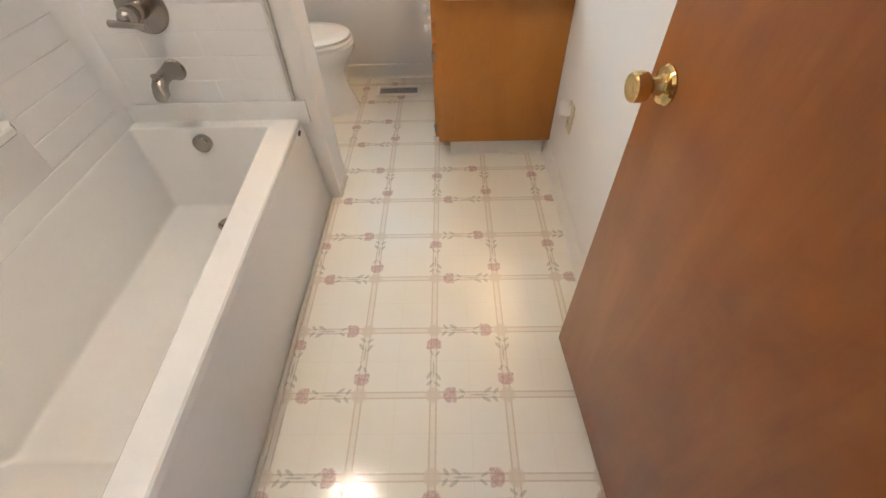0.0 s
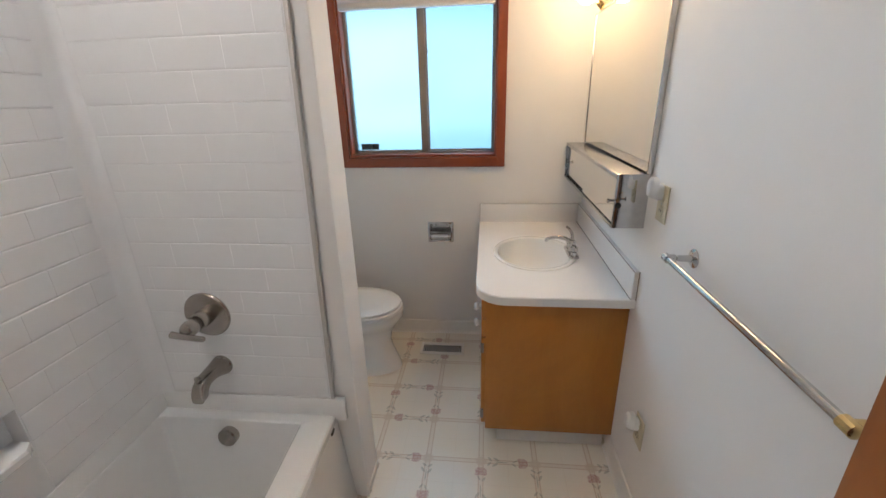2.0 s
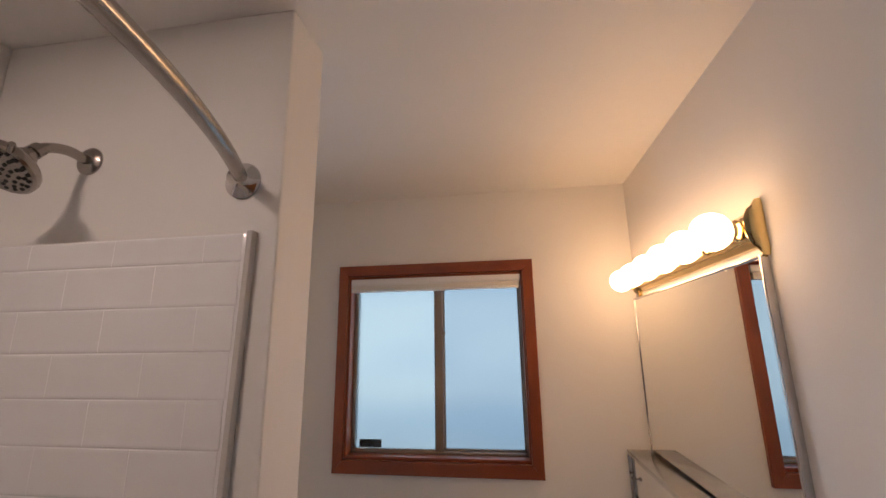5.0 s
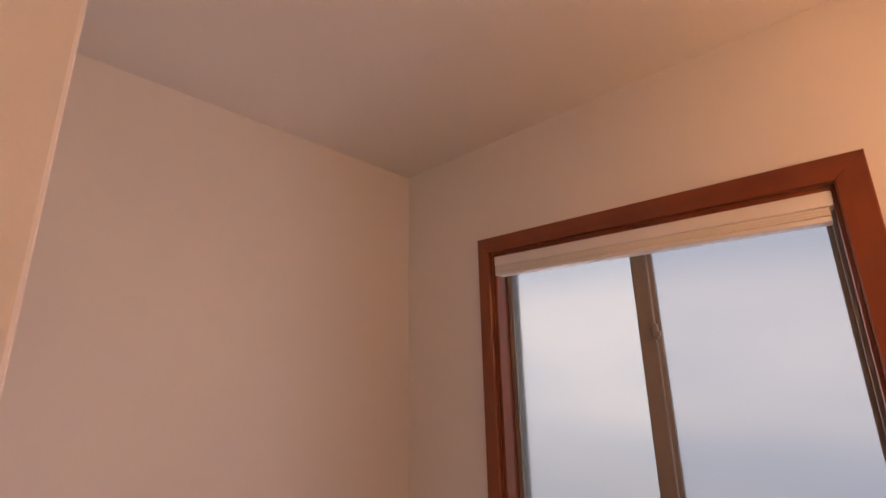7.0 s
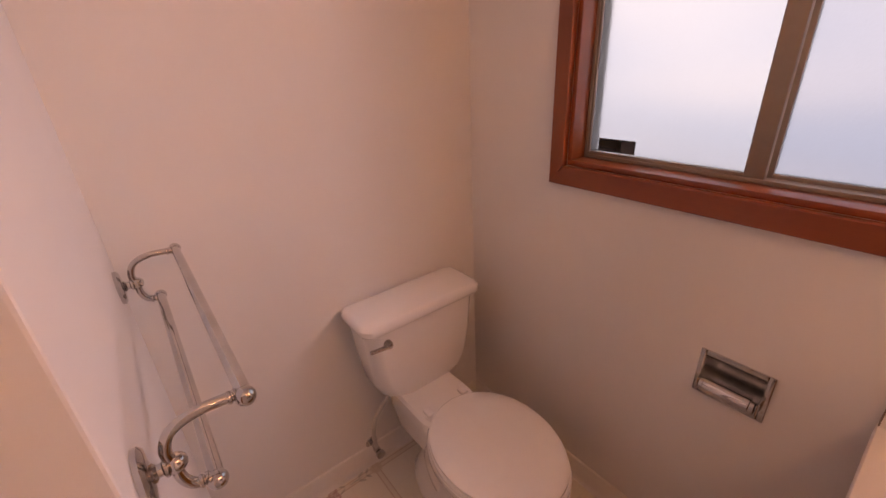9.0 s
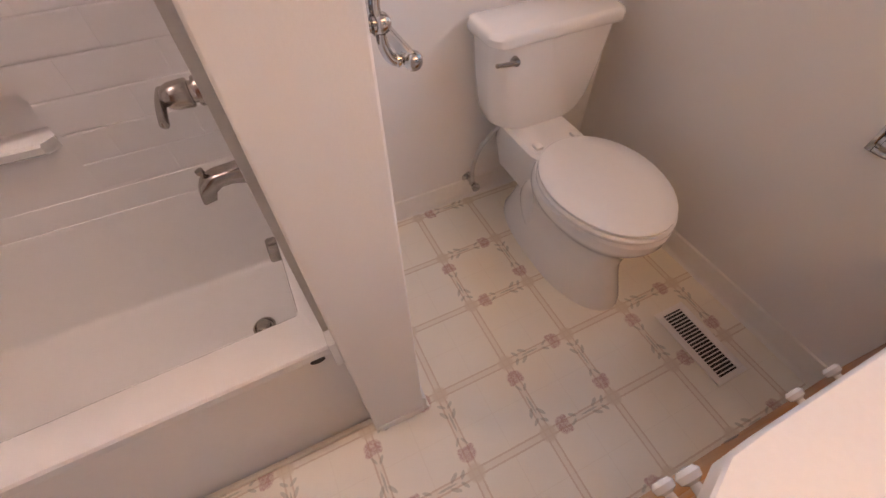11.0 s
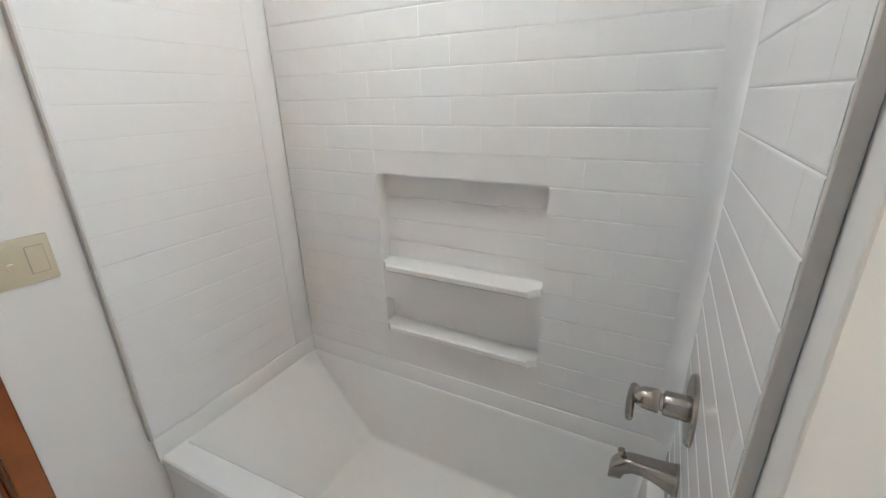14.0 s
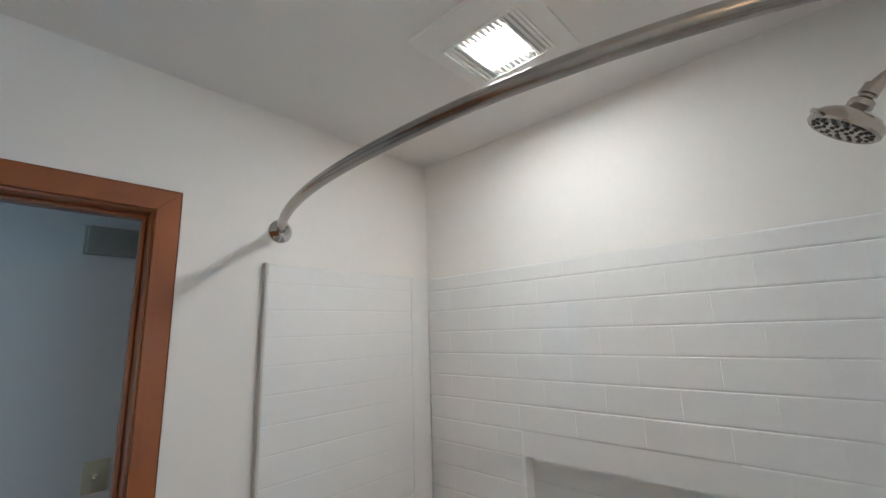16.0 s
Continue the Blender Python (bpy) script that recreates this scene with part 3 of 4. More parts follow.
part("edge_trim", leaning(boxes((-0.018, YP0 - ST - 0.003, SZ0, -0.006, YP0 - 0.0005, SZ1 + 0.004), bevel=0.002)), EDGE_SHADED, surround, "end of the far panel, greyed to hold its shade")
part("corner_column", boxes((BX + 0.002, ST, SZ0, BX + 0.10, ST + 0.002, SZ1), bevel=0.0009), TILE, surround)


def cove(x, y, radius, z0, z1, k=10):
    """A concave moulded corner: the tub side of a quarter round, closed behind."""
    arc = [(x + radius * (1 - math.cos(radians(90 * i / k))), y - radius * (1 - math.sin(radians(90 * i / k)))) for i in range(k + 1)]
    loop_c = [(x, y - radius)] + arc[1:] + [(x, y)]
    return ring_loft(bmesh.new(), [[(px, py, z) for px, py in loop_c] for z in (z0, z1)])


part("corner_cove", cove(BX, YP0 - ST, 0.05, SZ0, SZ1), TILE, surround, "smooth rounded inside corner")
# the niche is a shallow pocket through the panel, with two shelves
niche = part("niche_back", boxes((XL - 0.045, NY0 - 0.01, 0.66, XL - 0.035, NY1 + 0.01, NZ1 + 0.01)), TILE, surround, smooth=False)
for row in ((XL - 0.036, NY0 - 0.008, 0.66, XL + 0.001, NY0, NZ1), (XL - 0.036, NY1, 0.66, XL + 0.001, NY1 + 0.008, NZ1), (XL - 0.036, NY0 - 0.008, NZ1, XL + 0.001, NY1 + 0.008, NZ1 + 0.008), (XL - 0.036, NY0, 0.79, BX, NY1, NZ0 - 0.012)):
    part("niche_side", boxes(row), TILE, surround, smooth=False)


def shelf(z, out, inset):
    """A moulded ledge with chamfered ends and a rounded nose."""
    bm = bmesh.new()
    xi, xo = XL - 0.034, BX + out
    loop = [(xi, NY0 + 0.002), (BX, NY0 + 0.002), (xo, NY0 + inset), (xo, NY1 - inset), (BX, NY1 - 0.002), (xi, NY1 - 0.002)]
    rows = [[(min(x, xo - 0.010), y, z - 0.030) for x, y in loop], [(x, y, z - 0.022) for x, y in loop], [(x, y, z - 0.005) for x, y in loop], [(min(x, xo - 0.006), y, z) for x, y in loop]]
    ring_loft(bm, rows)
    return bm


part("shelf", shelf(0.945, 0.040, 0.035), ACRYLIC, surround, "glossy moulded soap shelf")
part("shelf", shelf(0.682, 0.030, 0.030), ACRYLIC, surround, "narrow lower moulded shelf")

# ---- bath fittings ----
valve = thing("shower_valve", (-0.448, YP0 - ST, 0.840), "brushed nickel shower valve with a lever handle", "shower valve")
VY = YP0 - ST - 0.0015
part("escutcheon", lathe(bmesh.new(), (-0.448, VY, 0.840), (0, -1, 0), ((0, 0.082), (0.005, 0.082), (0.010, 0.078), (0.012, 0.066), (0.012, 0.0)), 40), NICKEL, valve, "round backplate")
part("neck", lathe(bmesh.new(), (-0.448, VY - 0.010, 0.840), (0, -1, 0), ((0, 0.030), (0.046, 0.029), (0.050, 0.027), (0.051, 0.021), (0.058, 0.021), (0.0585, 0.026), (0.062, 0.028), (0.092, 0.026), (0.104, 0.021), (0.112, 0.012), (0.114, 0.0))), NICKEL, valve, "two-stage cylindrical hub")
bm = tube(bmesh.new(), curve_points(((-0.491, VY - 0.122, 0.833), (-0.463, VY - 0.126, 0.832), (-0.428, VY - 0.128, 0.829), (-0.385, VY - 0.127, 0.824))), [0.0115 - 0.00010 * i for i in range(25)])
ball(bm, (-0.385, VY - 0.127, 0.824), 0.0092, 12)
part("handle", bm, NICKEL, valve, "short level bar handle")
spout = thing("tub_spout", (-0.440, VY, 0.635), "brushed nickel tub spout", "tub spout")
part("flange", lathe(bmesh.new(), (-0.440, VY, 0.635), (0, -1, 0), ((0, 0.038), (0.006, 0.038), (0.012, 0.032), (0.012, 0.0))), NICKEL, spout)


def spout_body():
    """Broad at the wall, arched underneath, with a squared nose that dips at the tip."""
    rows = []
    for d, top, low, half in ((0.006, 0.033, -0.033, 0.033), (0.020, 0.032, -0.029, 0.031), (0.045, 0.030, -0.017, 0.027), (0.075, 0.029, -0.009, 0.024), (0.100, 0.028, -0.010, 0.0235),
                              (0.116, 0.026, -0.022, 0.0235), (0.124, 0.023, -0.044, 0.023), (0.140, 0.012, -0.047, 0.022), (0.150, -0.006, -0.049, 0.021), (0.153, -0.022, -0.046, 0.019)):
        mid, tall = (top + low) / 2, (top - low) / 2
        ring = []
        for k in range(28):
            a = 2 * math.pi * k / 28
            ca, sa = math.cos(a), math.sin(a)
            ring.append((-0.440 + half * math.copysign(abs(ca) ** 0.62, ca), VY - d, 0.635 + mid + tall * math.copysign(abs(sa) ** 0.62, sa)))
        rows.append(ring)
    return ring_loft(bmesh.new(), rows)


part("body", spout_body(), NICKEL, spout, "arched squared spout body")
part("diverter", lathe(bmesh.new(), (-0.440, VY - 0.126, 0.652), (0, -0.2, 1), ((0, 0.006), (0.012, 0.006), (0.013, 0.009), (0.022, 0.009), (0.024, 0.0))), NICKEL, spout)
shower = thing("shower", (-0.43, YP0, 2.108), "brushed nickel shower head on a bent wall arm", "shower")
part("flange", lathe(bmesh.new(), (-0.43, YP0 - 0.0005, 2.108), (0, -1, 0), ((0, 0.032), (0.004, 0.032), (0.010, 0.024), (0.012, 0.010), (0.012, 0.0))), NICKEL, shower)
part("arm", tube(bmesh.new(), curve_points(((-0.43, YP0 - 0.01, 2.108), (-0.43, YP0 - 0.05, 2.111), (-0.428, YP0 - 0.09, 2.098), (-0.425, YP0 - 0.115, 2.075))), 0.0105), NICKEL, shower)
SH, SA = Vector((-0.425, YP0 - 0.112, 2.079)), Vector((0.02, -0.62, -0.78)).normalized()
part("ball_joint", lathe(bmesh.new(), SH, SA, ((-0.012, 0.014), (0.006, 0.0145), (0.007, 0.011), (0.012, 0.011), (0.018, 0.018), (0.028, 0.019), (0.034, 0.015), (0.038, 0.020), (0.040, 0.0))), NICKEL, shower)
head = part("head", lathe(bmesh.new(), SH + SA * 0.036, SA, ((0, 0.018), (0.005, 0.032), (0.012, 0.046), (0.019, 0.053), (0.024, 0.055), (0.034, 0.055), (0.038, 0.051), (0.0365, 0.048), (0.0365, 0.0)), 36), NICKEL, shower)
q = SA.to_track_quat("Z", "Y")
bm = bmesh.new()
for rr, count in ((0.0, 1), (0.014, 6), (0.027, 10), (0.036, 12), (0.043, 18)):
    for i in range(count):
        a = 2 * math.pi * i / count + rr * 40
        lathe(bm, SH + SA * 0.0723 + q @ Vector((rr * math.cos(a), rr * math.sin(a), 0)), SA, ((0, 0.0038), (0.0016, 0.0034), (0.0017, 0.0)), 8)
part("nozzles", bm, DARK, head, "dark rubber spray nozzles")
side_dir = q @ Vector((0.8, 0.6, 0))
part("selector", tube(bmesh.new(), (SH + SA * 0.070 + side_dir * 0.055, SH + SA * 0.072 + side_dir * 0.075), 0.005), NICKEL, shower)
rod = thing("curtain_rod", (-0.05, 0.75, 2.03), "brushed nickel curved shower curtain rod", "curtain rod")
RODY0, RODY1 = 0.001, YP0 - 0.001
rod_pts = [(-0.045 + 0.162 * (1 - abs(2 * i / 40 - 1) ** 2.25), RODY0 + 0.012 + (RODY1 - RODY0 - 0.024) * i / 40, 2.032) for i in range(41)]
part("rod", tube(bmesh.new(), rod_pts, 0.0135, 18), NICKEL, rod)
for y, s in ((RODY0, 1), (RODY1, -1)):
    part("flange", lathe(bmesh.new(), (-0.048, y, 2.032), (0, s, 0), ((0, 0.039), (0.004, 0.039), (0.008, 0.036), (0.016, 0.024), (0.030, 0.018), (0.031, 0.0))), CHROME, rod)

# ---- door ----
HINGE, SLANT = Vector((0.972, 0.018, 0.0)), -math.atan2(0.053, 0.73)
door = new("door_1")
door.matrix_basis = Matrix.Translation(HINGE) @ Matrix.Rotation(-SLANT, 4, "Z")
tagged(door, "open flush fir door stained orange-brown", "door", kind="structure")


def door_part(name, bm, mat, label=""):
    ob = new(name, mesh_of(name, bm, mat))
    ob.parent = door
    return tagged(ob, label) if label else ob


DW = 0.714
door_part("slab", boxes((0.0, 0.002, 0.012, 0.035, DW, 2.02), bevel=0.002), DOOR_WOOD, "flush fir veneer slab")
for s, x0 in ((-1, 0.0), (1, 0.035)):
    door_part("rosette", lathe(bmesh.new(), (x0, DW - 0.058, 0.940), (s, 0, 0), ((0, 0.034), (0.003, 0.034), (0.008, 0.030), (0.010, 0.020), (0.013, 0.018), (0.013, 0.0))), BRASS, "round brass rosette")
    door_part("knob", lathe(bmesh.new(), (x0 + s * 0.011, DW - 0.058, 0.940), (s, 0, 0), ((0, 0.017), (0.010, 0.014), (0.016, 0.013), (0.022, 0.017), (0.026, 0.024), (0.034, 0.0265), (0.048, 0.0255), (0.051, 0.023), (0.052, 0.017), (0.0505, 0.010), (0.0505, 0.0))), BRASS, "polished brass knob")
door_part("latch_plate", boxes((0.006, DW, 0.912, 0.029, DW + 0.001, 0.968)), BRASS)
for z in (0.25, 1.0, 1.78):
    door_part("hinge", lathe(bmesh.new(), (-0.004, 0.0, z - 0.045), (0, 0, 1), ((0, 0.006), (0.09, 0.006), (0.091, 0.0))), BRASS)

# ---- switches and outlets ----
sw = thing("switch_plate", (0.123, 0.0, 1.167), "almond double switch plate with toggle and rocker", "light switch")
part("plate", boxes((0.066, 0.0005, 1.108, 0.189, 0.007, 1.226), bevel=0.003), ALMOND, sw)
# Flat grey slab; its colour is the shade in the rocker's gap.
part("rocker_gap_shade", boxes((0.0805, 0.0065, 1.1315, 0.1175, 0.0076, 1.2015)), GREIGE, sw, "grey slab coloured as the shade in the gap round the rocker", smooth=False)
part("rocker", boxes((0.082, 0.0065, 1.133, 0.116, 0.010, 1.200), bevel=0.0015), ALMOND, sw)
part("toggle", boxes((0.145, 0.0065, 1.156, 0.156, 0.018, 1.170), bevel=0.002), ALMOND, sw)
for x in (0.099, 0.151):
    for z in (1.126, 1.208):
        part("screw", lathe(bmesh.new(), (x, 0.007, z), (0, 1, 0), ((0, 0.003), (0.001, 0.003), (0.0012, 0.0)), 10), ALMOND, sw)


def outlet(y, z, tall):
    ob = thing("outlet", (XR, y, z), "almond duplex outlet plate low on the white wall" if z < 1 else "almond outlet plate beside the mirror cabinet", "outlet", "outlets")
    part("plate", boxes((XR - 0.006, y - 0.036, z - tall / 2, XR - 0.0005, y + 0.036, z + tall / 2), bevel=0.0025), ALMOND, ob)
    for dz in (-0.022, 0.022):
        sock = part("socket", lathe(bmesh.new(), (XR - 0.005, y, z + dz), (-1, 0, 0), ((0, 0.017), (0.003, 0.017), (0.0035, 0.015), (0.0035, 0.0)), 20), ALMOND, ob)
        for dy in (-0.006, 0.006):
            part("slot", boxes((XR - 0.0092, y + dy - 0.001, z + dz - 0.004, XR - 0.0082, y + dy + 0.001, z + dz + 0.005)), DARK, sock)
    part("screw", lathe(bmesh.new(), (XR - 0.006, y, z), (-1, 0, 0), ((0, 0.003), (0.001, 0.003), (0.0012, 0.0)), 10), SATIN, ob)


def night_light(y, z):
    ob = thing("night_light", (XR - 0.01, y, z), "small white plug-in night light in the outlet", "night light", "night lights")
    bm = bmesh.new()
    rings = []
    for d, w, hh, dz in ((0.0, 0.018, 0.024, 0.0), (0.016, 0.019, 0.026, 0.0), (0.018, 0.021, 0.034, 0.012), (0.034, 0.020, 0.033, 0.014), (0.042, 0.014, 0.026, 0.014), (0.044, 0.006, 0.012, 0.014)):
        rings.append([(XR - 0.0095 - d, y + w * math.copysign(abs(math.cos(t)) ** 0.7, math.cos(t)), z + dz + hh * math.copysign(abs(math.sin(t)) ** 0.7, math.sin(t))) for t in [2 * math.pi * i / 24 for i in range(24)]])
    part("housing", ring_loft(bm, rings), PLASTIC, ob)


outlet(1.658, 1.185, 0.118)
night_light(1.664, 1.222)
outlet(1.546, 0.375, 0.118)
night_light(1.551, 0.405)

# ---- towel bar on the long wall ----
bar = thing("towel_bar", (XR, 1.12, 1.097), "chrome towel bar on the white wall", "towel bar")
part("bar", tube(bmesh.new(), ((0.988, 0.80, 1.097), (0.988, 1.425, 1.097)), 0.0085, 16), CHROME, bar)
for y, mt, lab in ((1.415, CHROME, "chrome bracket"), (0.81, BRASS, "brassy worn bracket")):
    br = part("bracket", lathe(bmesh.new(), (XR - 0.0005, y, 1.097), (-1, 0, 0), ((0, 0.026), (0.003, 0.026), (0.006, 0.022), (0.009, 0.010), (0.046, 0.008), (0.050, 0.011), (0.066, 0.011), (0.068, 0.0))), mt, bar, lab)
    part("end_cap", lathe(bmesh.new(), (0.988, y - 0.014, 1.097), (0, 1, 0), ((0, 0.006), (0.003, 0.0115), (0.026, 0.0115), (0.029, 0.006), (0.029, 0.0))), mt, br)

# ---- vanity ----
VX, VY0, VZ0, VZ1 = 0.505, 1.80, 0.105, 0.757
vanity = thing("vanity_cabinet", (0.77, 2.28, 0), "orange birch vanity cabinet with white knobs", "bathroom vanity")
part("side_panel", boxes((VX, VY0, VZ0, XR - 0.001, VY0 + 0.018, VZ1), bevel=0.001), VAN_WOOD, vanity, "orange birch end panel")
part("body", boxes((VX + 0.004, VY0 + 0.018, VZ0, VX + 0.02, YW - 0.001, VZ1), (VX + 0.02, VY0 + 0.018, VZ0, XR - 0.001, YW - 0.001, VZ0 + 0.016)), VAN_WOOD, vanity, smooth=False)
part("toe_kick", boxes((VX + 0.055, VY0 + 0.045, 0.0, XR - 0.021, YW - 0.023, VZ0)), TRIM, vanity, "white toe kick", smooth=False)
part("leg_block", boxes((VX + 0.022, VY0 + 0.045, 0.075, VX + 0.054, VY0 + 0.07, VZ0)), VAN_WOOD, vanity, smooth=False)
for y0, y1, z0, z1, ky, kz in ((1.815, 2.275, 0.665, 0.745, 1.85, 0.70), (1.815, 2.275, 0.578, 0.655, 1.85, 0.635), (2.285, 2.745, 0.578, 0.745, 2.52, 0.645), (1.815, 2.275, 0.125, 0.568, 2.235, 0.50), (2.285, 2.745, 0.125, 0.568, 2.34, 0.50)):
    drw = z0 > 0.5
    dr = part("drawer_front" if drw else "cabinet_door", boxes((VX - 0.019, y0, z0, VX + 0.0035, y1, z1), bevel=0.004), VAN_WOOD, vanity)
    kz = min(max(kz, z0 + 0.03), z1 - 0.03)
    part("knob", lathe(bmesh.new(), (VX - 0.0185, ky, kz), (-1, 0, 0), ((0, 0.008), (0.012, 0.007), (0.016, 0.015), (0.024, 0.017), (0.030, 0.012), (0.031, 0.0))), PORCELAIN, dr, "white porcelain knob")
    if not drw:
        for hz in (z0 + 0.055, z1 - 0.045):
            part("hinge", boxes((VX - 0.022, y0 - 0.010, hz - 0.022, VX - 0.008, y0 + 0.014, hz + 0.022), bevel=0.003), BRONZE, dr, "dark bronze hinge")
counter = thing("vanity_counter", (0.75, 2.25, VZ1), "white laminate vanity counter with a rounded corner", "countertop")
CX, CY, CZ = 0.462, 1.752, 0.794
loop = [(XR - 0.001, YW - 0.001), (CX, YW - 0.001)] + [(CX + 0.12 - 0.12 * math.cos(radians(a)), CY + 0.12 - 0.12 * math.sin(radians(a))) for a in range(0, 91, 6)] + [(XR - 0.001, CY)]
SINK_C, SINK_R = (0.735, 2.235), (0.198, 0.232)


def counter_top(grow, z0, z1):
    """The slab with an oval hole for the basin: the loop is joined to the oval by a fan of quads."""
    k = 72
    bm = bmesh.new()
    hole = [(SINK_C[0] + (SINK_R[0] - 0.02) * math.cos(2 * math.pi * i / k), SINK_C[1] + (SINK_R[1] - 0.02) * math.sin(2 * math.pi * i / k)) for i in range(k)]
    rim = []
    for hx, hy in hole:
        d = Vector((hx - SINK_C[0], hy - SINK_C[1])).normalized()
        best = None
        for (ax, ay), (bx, by) in zip(loop, loop[1:] + loop[:1]):
            ex, ey = bx - ax, by - ay
            den = d.x * ey - d.y * ex
            if abs(den) < 1e-9:
                continue
            t = ((ax - SINK_C[0]) * ey - (ay - SINK_C[1]) * ex) / den
            s = ((ax - SINK_C[0]) * d.y - (ay - SINK_C[1]) * d.x) / den
            if t > 0 and -1e-6 <= s <= 1 + 1e-6 and (best is None or t < best):
                best = t
        rim.append((SINK_C[0] + d.x * best, SINK_C[1] + d.y * best))
    for cx, cy in ((XR - 0.001, YW - 0.001), (CX, YW - 0.001), (XR - 0.001, CY)):
        i = min(range(k), key=lambda j: (rim[j][0] - cx) ** 2 + (rim[j][1] - cy) ** 2)
        rim[i] = (cx, cy)
    rows = [[(x, y, z0) for x, y in hole], [(x, y, z0) for x, y in rim], [(x, y, z1 - 0.004) for x, y in rim], [(x * 0.992 + SINK_C[0] * 0.008, y * 0.992 + SINK_C[1] * 0.008, z1) for x, y in rim], [(x, y, z1) for x, y in hole], [(x, y, z0) for x, y in hole]]
    return ring_loft(bm, rows, False, False)


part("slab", counter_top(0, VZ1 + 0.001, CZ), LAMINATE, counter, "white laminate top")
SPZ = 0.905
part("backsplash", boxes((XR - 0.020, CY + 0.003, CZ - 0.002, XR - 0.001, YW - 0.021, SPZ), bevel=0.0015), LAMINATE, counter)
part("backsplash", boxes((CX + 0.003, YW - 0.021, CZ - 0.002, XR - 0.001, YW - 0.001, SPZ), bevel=0.0015), LAMINATE, counter)
part("seam", boxes((XR - 0.0225, CY + 0.004, CZ + 0.0003, XR - 0.0195, YW - 0.022, CZ + 0.0025)), SEAM, counter, "dark seam along the backsplash", smooth=False)
part("seam", boxes((XR - 0.0035, CY + 0.001, CZ - 0.02, XR - 0.0008, CY + 0.0035, SPZ + 0.0015)), SEAM, counter, smooth=False)
part("seam", boxes((XR - 0.0215, CY + 0.002, SPZ + 0.0002, XR - 0.0190, YW - 0.022, SPZ + 0.0018)), SEAM, counter, smooth=False)
part("seam", boxes((CX + 0.001, YW - 0.0225, SPZ + 0.0002, XR - 0.022, YW - 0.0200, SPZ + 0.0018)), SEAM, counter, smooth=False)
part("seam", boxes((CX + 0.001, YW - 0.022, CZ + 0.001, CX + 0.0033, YW - 0.001, SPZ)), SEAM, counter, smooth=False)
sink = thing("sink", (SINK_C[0], SINK_C[1], CZ), "oval bone porcelain drop-in sink", "sink")
bm = bmesh.new()
rows = []
for fr, z in ((1.0, CZ + 0.0005), (0.992, CZ + 0.004), (0.96, CZ + 0.007), (0.92, CZ + 0.006), (0.88, CZ + 0.002), (0.85, CZ - 0.02), (0.78, CZ - 0.07), (0.62, CZ - 0.12), (0.40, CZ - 0.142), (0.12, CZ - 0.148)):
    rows.append([(SINK_C[0] - 0.018 * (1 - fr) + SINK_R[0] * fr * math.cos(2 * math.pi * i / 56), SINK_C[1] + SINK_R[1] * fr * math.sin(2 * math.pi * i / 56), z) for i in range(56)])
part("bowl", ring_loft(bm, rows, False, True), BONE, sink)
part("drain", lathe(bmesh.new(), (SINK_C[0] - 0.016, SINK_C[1], CZ - 0.147), (0, 0, 1), ((0, 0.022), (0.003, 0.022), (0.004, 0.016), (0.001, 0.014), (0.001, 0.0))), CHROME, sink)
faucet = thing("faucet", (0.905, 2.20, CZ), "chrome centre-set faucet with a curved spout", "faucet")
FX, FY = 0.905, 2.20
part("deck_plate", boxes((FX - 0.026, FY - 0.075, CZ + 0.008, FX + 0.022, FY + 0.075, CZ + 0.024), bevel=0.007), CHROME, faucet)
part("body", lathe(bmesh.new(), (FX, FY, CZ + 0.020), (0, 0, 1), ((0, 0.020), (0.02, 0.019), (0.05, 0.017), (0.058, 0.012), (0.060, 0.0))), CHROME, faucet)
part("spout", tube(bmesh.new(), curve_points(((FX, FY, CZ + 0.055), (FX - 0.03, FY + 0.004, CZ + 0.082), (FX - 0.075, FY + 0.010, CZ + 0.088), (FX - 0.112, FY + 0.015, CZ + 0.078), (FX - 0.122, FY + 0.016, CZ + 0.066))), [0.0105 - 0.0001 * i for i in range(33)]), CHROME, faucet)
part("lever", tube(bmesh.new(), curve_points(((FX, FY, CZ + 0.07), (FX - 0.002, FY + 0.006, CZ + 0.10), (FX - 0.014, FY + 0.010, CZ + 0.125), (FX - 0.032, FY + 0.014, CZ + 0.140))), [0.009 - 0.00015 * i for i in range(25)]), CHROME, faucet)
for dy in (-0.055, 0.055):
    part("handle", lathe(bmesh.new(), (FX, FY + dy, CZ + 0.022), (0, 0, 1), ((0, 0.016), (0.018, 0.014), (0.024, 0.018), (0.040, 0.016), (0.046, 0.008), (0.046, 0.0))), CHROME, faucet)

# ---- mirror, mirror cabinet, light bar ----
MY0, MY1, MZ0, MZ1 = 1.775, 2.752, 1.258, 1.884
mirror = thing("wall_mirror", (XR, 2.26, MZ0), "large frameless-looking wall mirror with thin steel edges", "mirror")
part("glass", boxes((XR - 0.016, MY0 + 0.008, MZ0 + 0.004, XR - 0.012, MY1 - 0.008, MZ1 - 0.008)), MIRROR, mirror, "silvered mirror", smooth=False)
part("backing", boxes((XR - 0.0118, MY0 + 0.002, MZ0, XR - 0.0005, MY1 - 0.002, MZ1 - 0.002)), DARK, mirror, smooth=False)
for row in ((XR - 0.019, MY0, MZ0, XR - 0.0005, MY0 + 0.008, MZ1), (XR - 0.019, MY1 - 0.008, MZ0, XR - 0.0005, MY1, MZ1), (XR - 0.019, MY0 + 0.008, MZ1 - 0.008, XR - 0.0005, MY1 - 0.008, MZ1)):
    part("edge", boxes(row, bevel=0.001), STEEL, mirror)
cab = thing("mirror_cabinet", (XR, 2.26, 1.062), "low polished steel cabinet with sliding mirrored doors", "medicine cabinet")
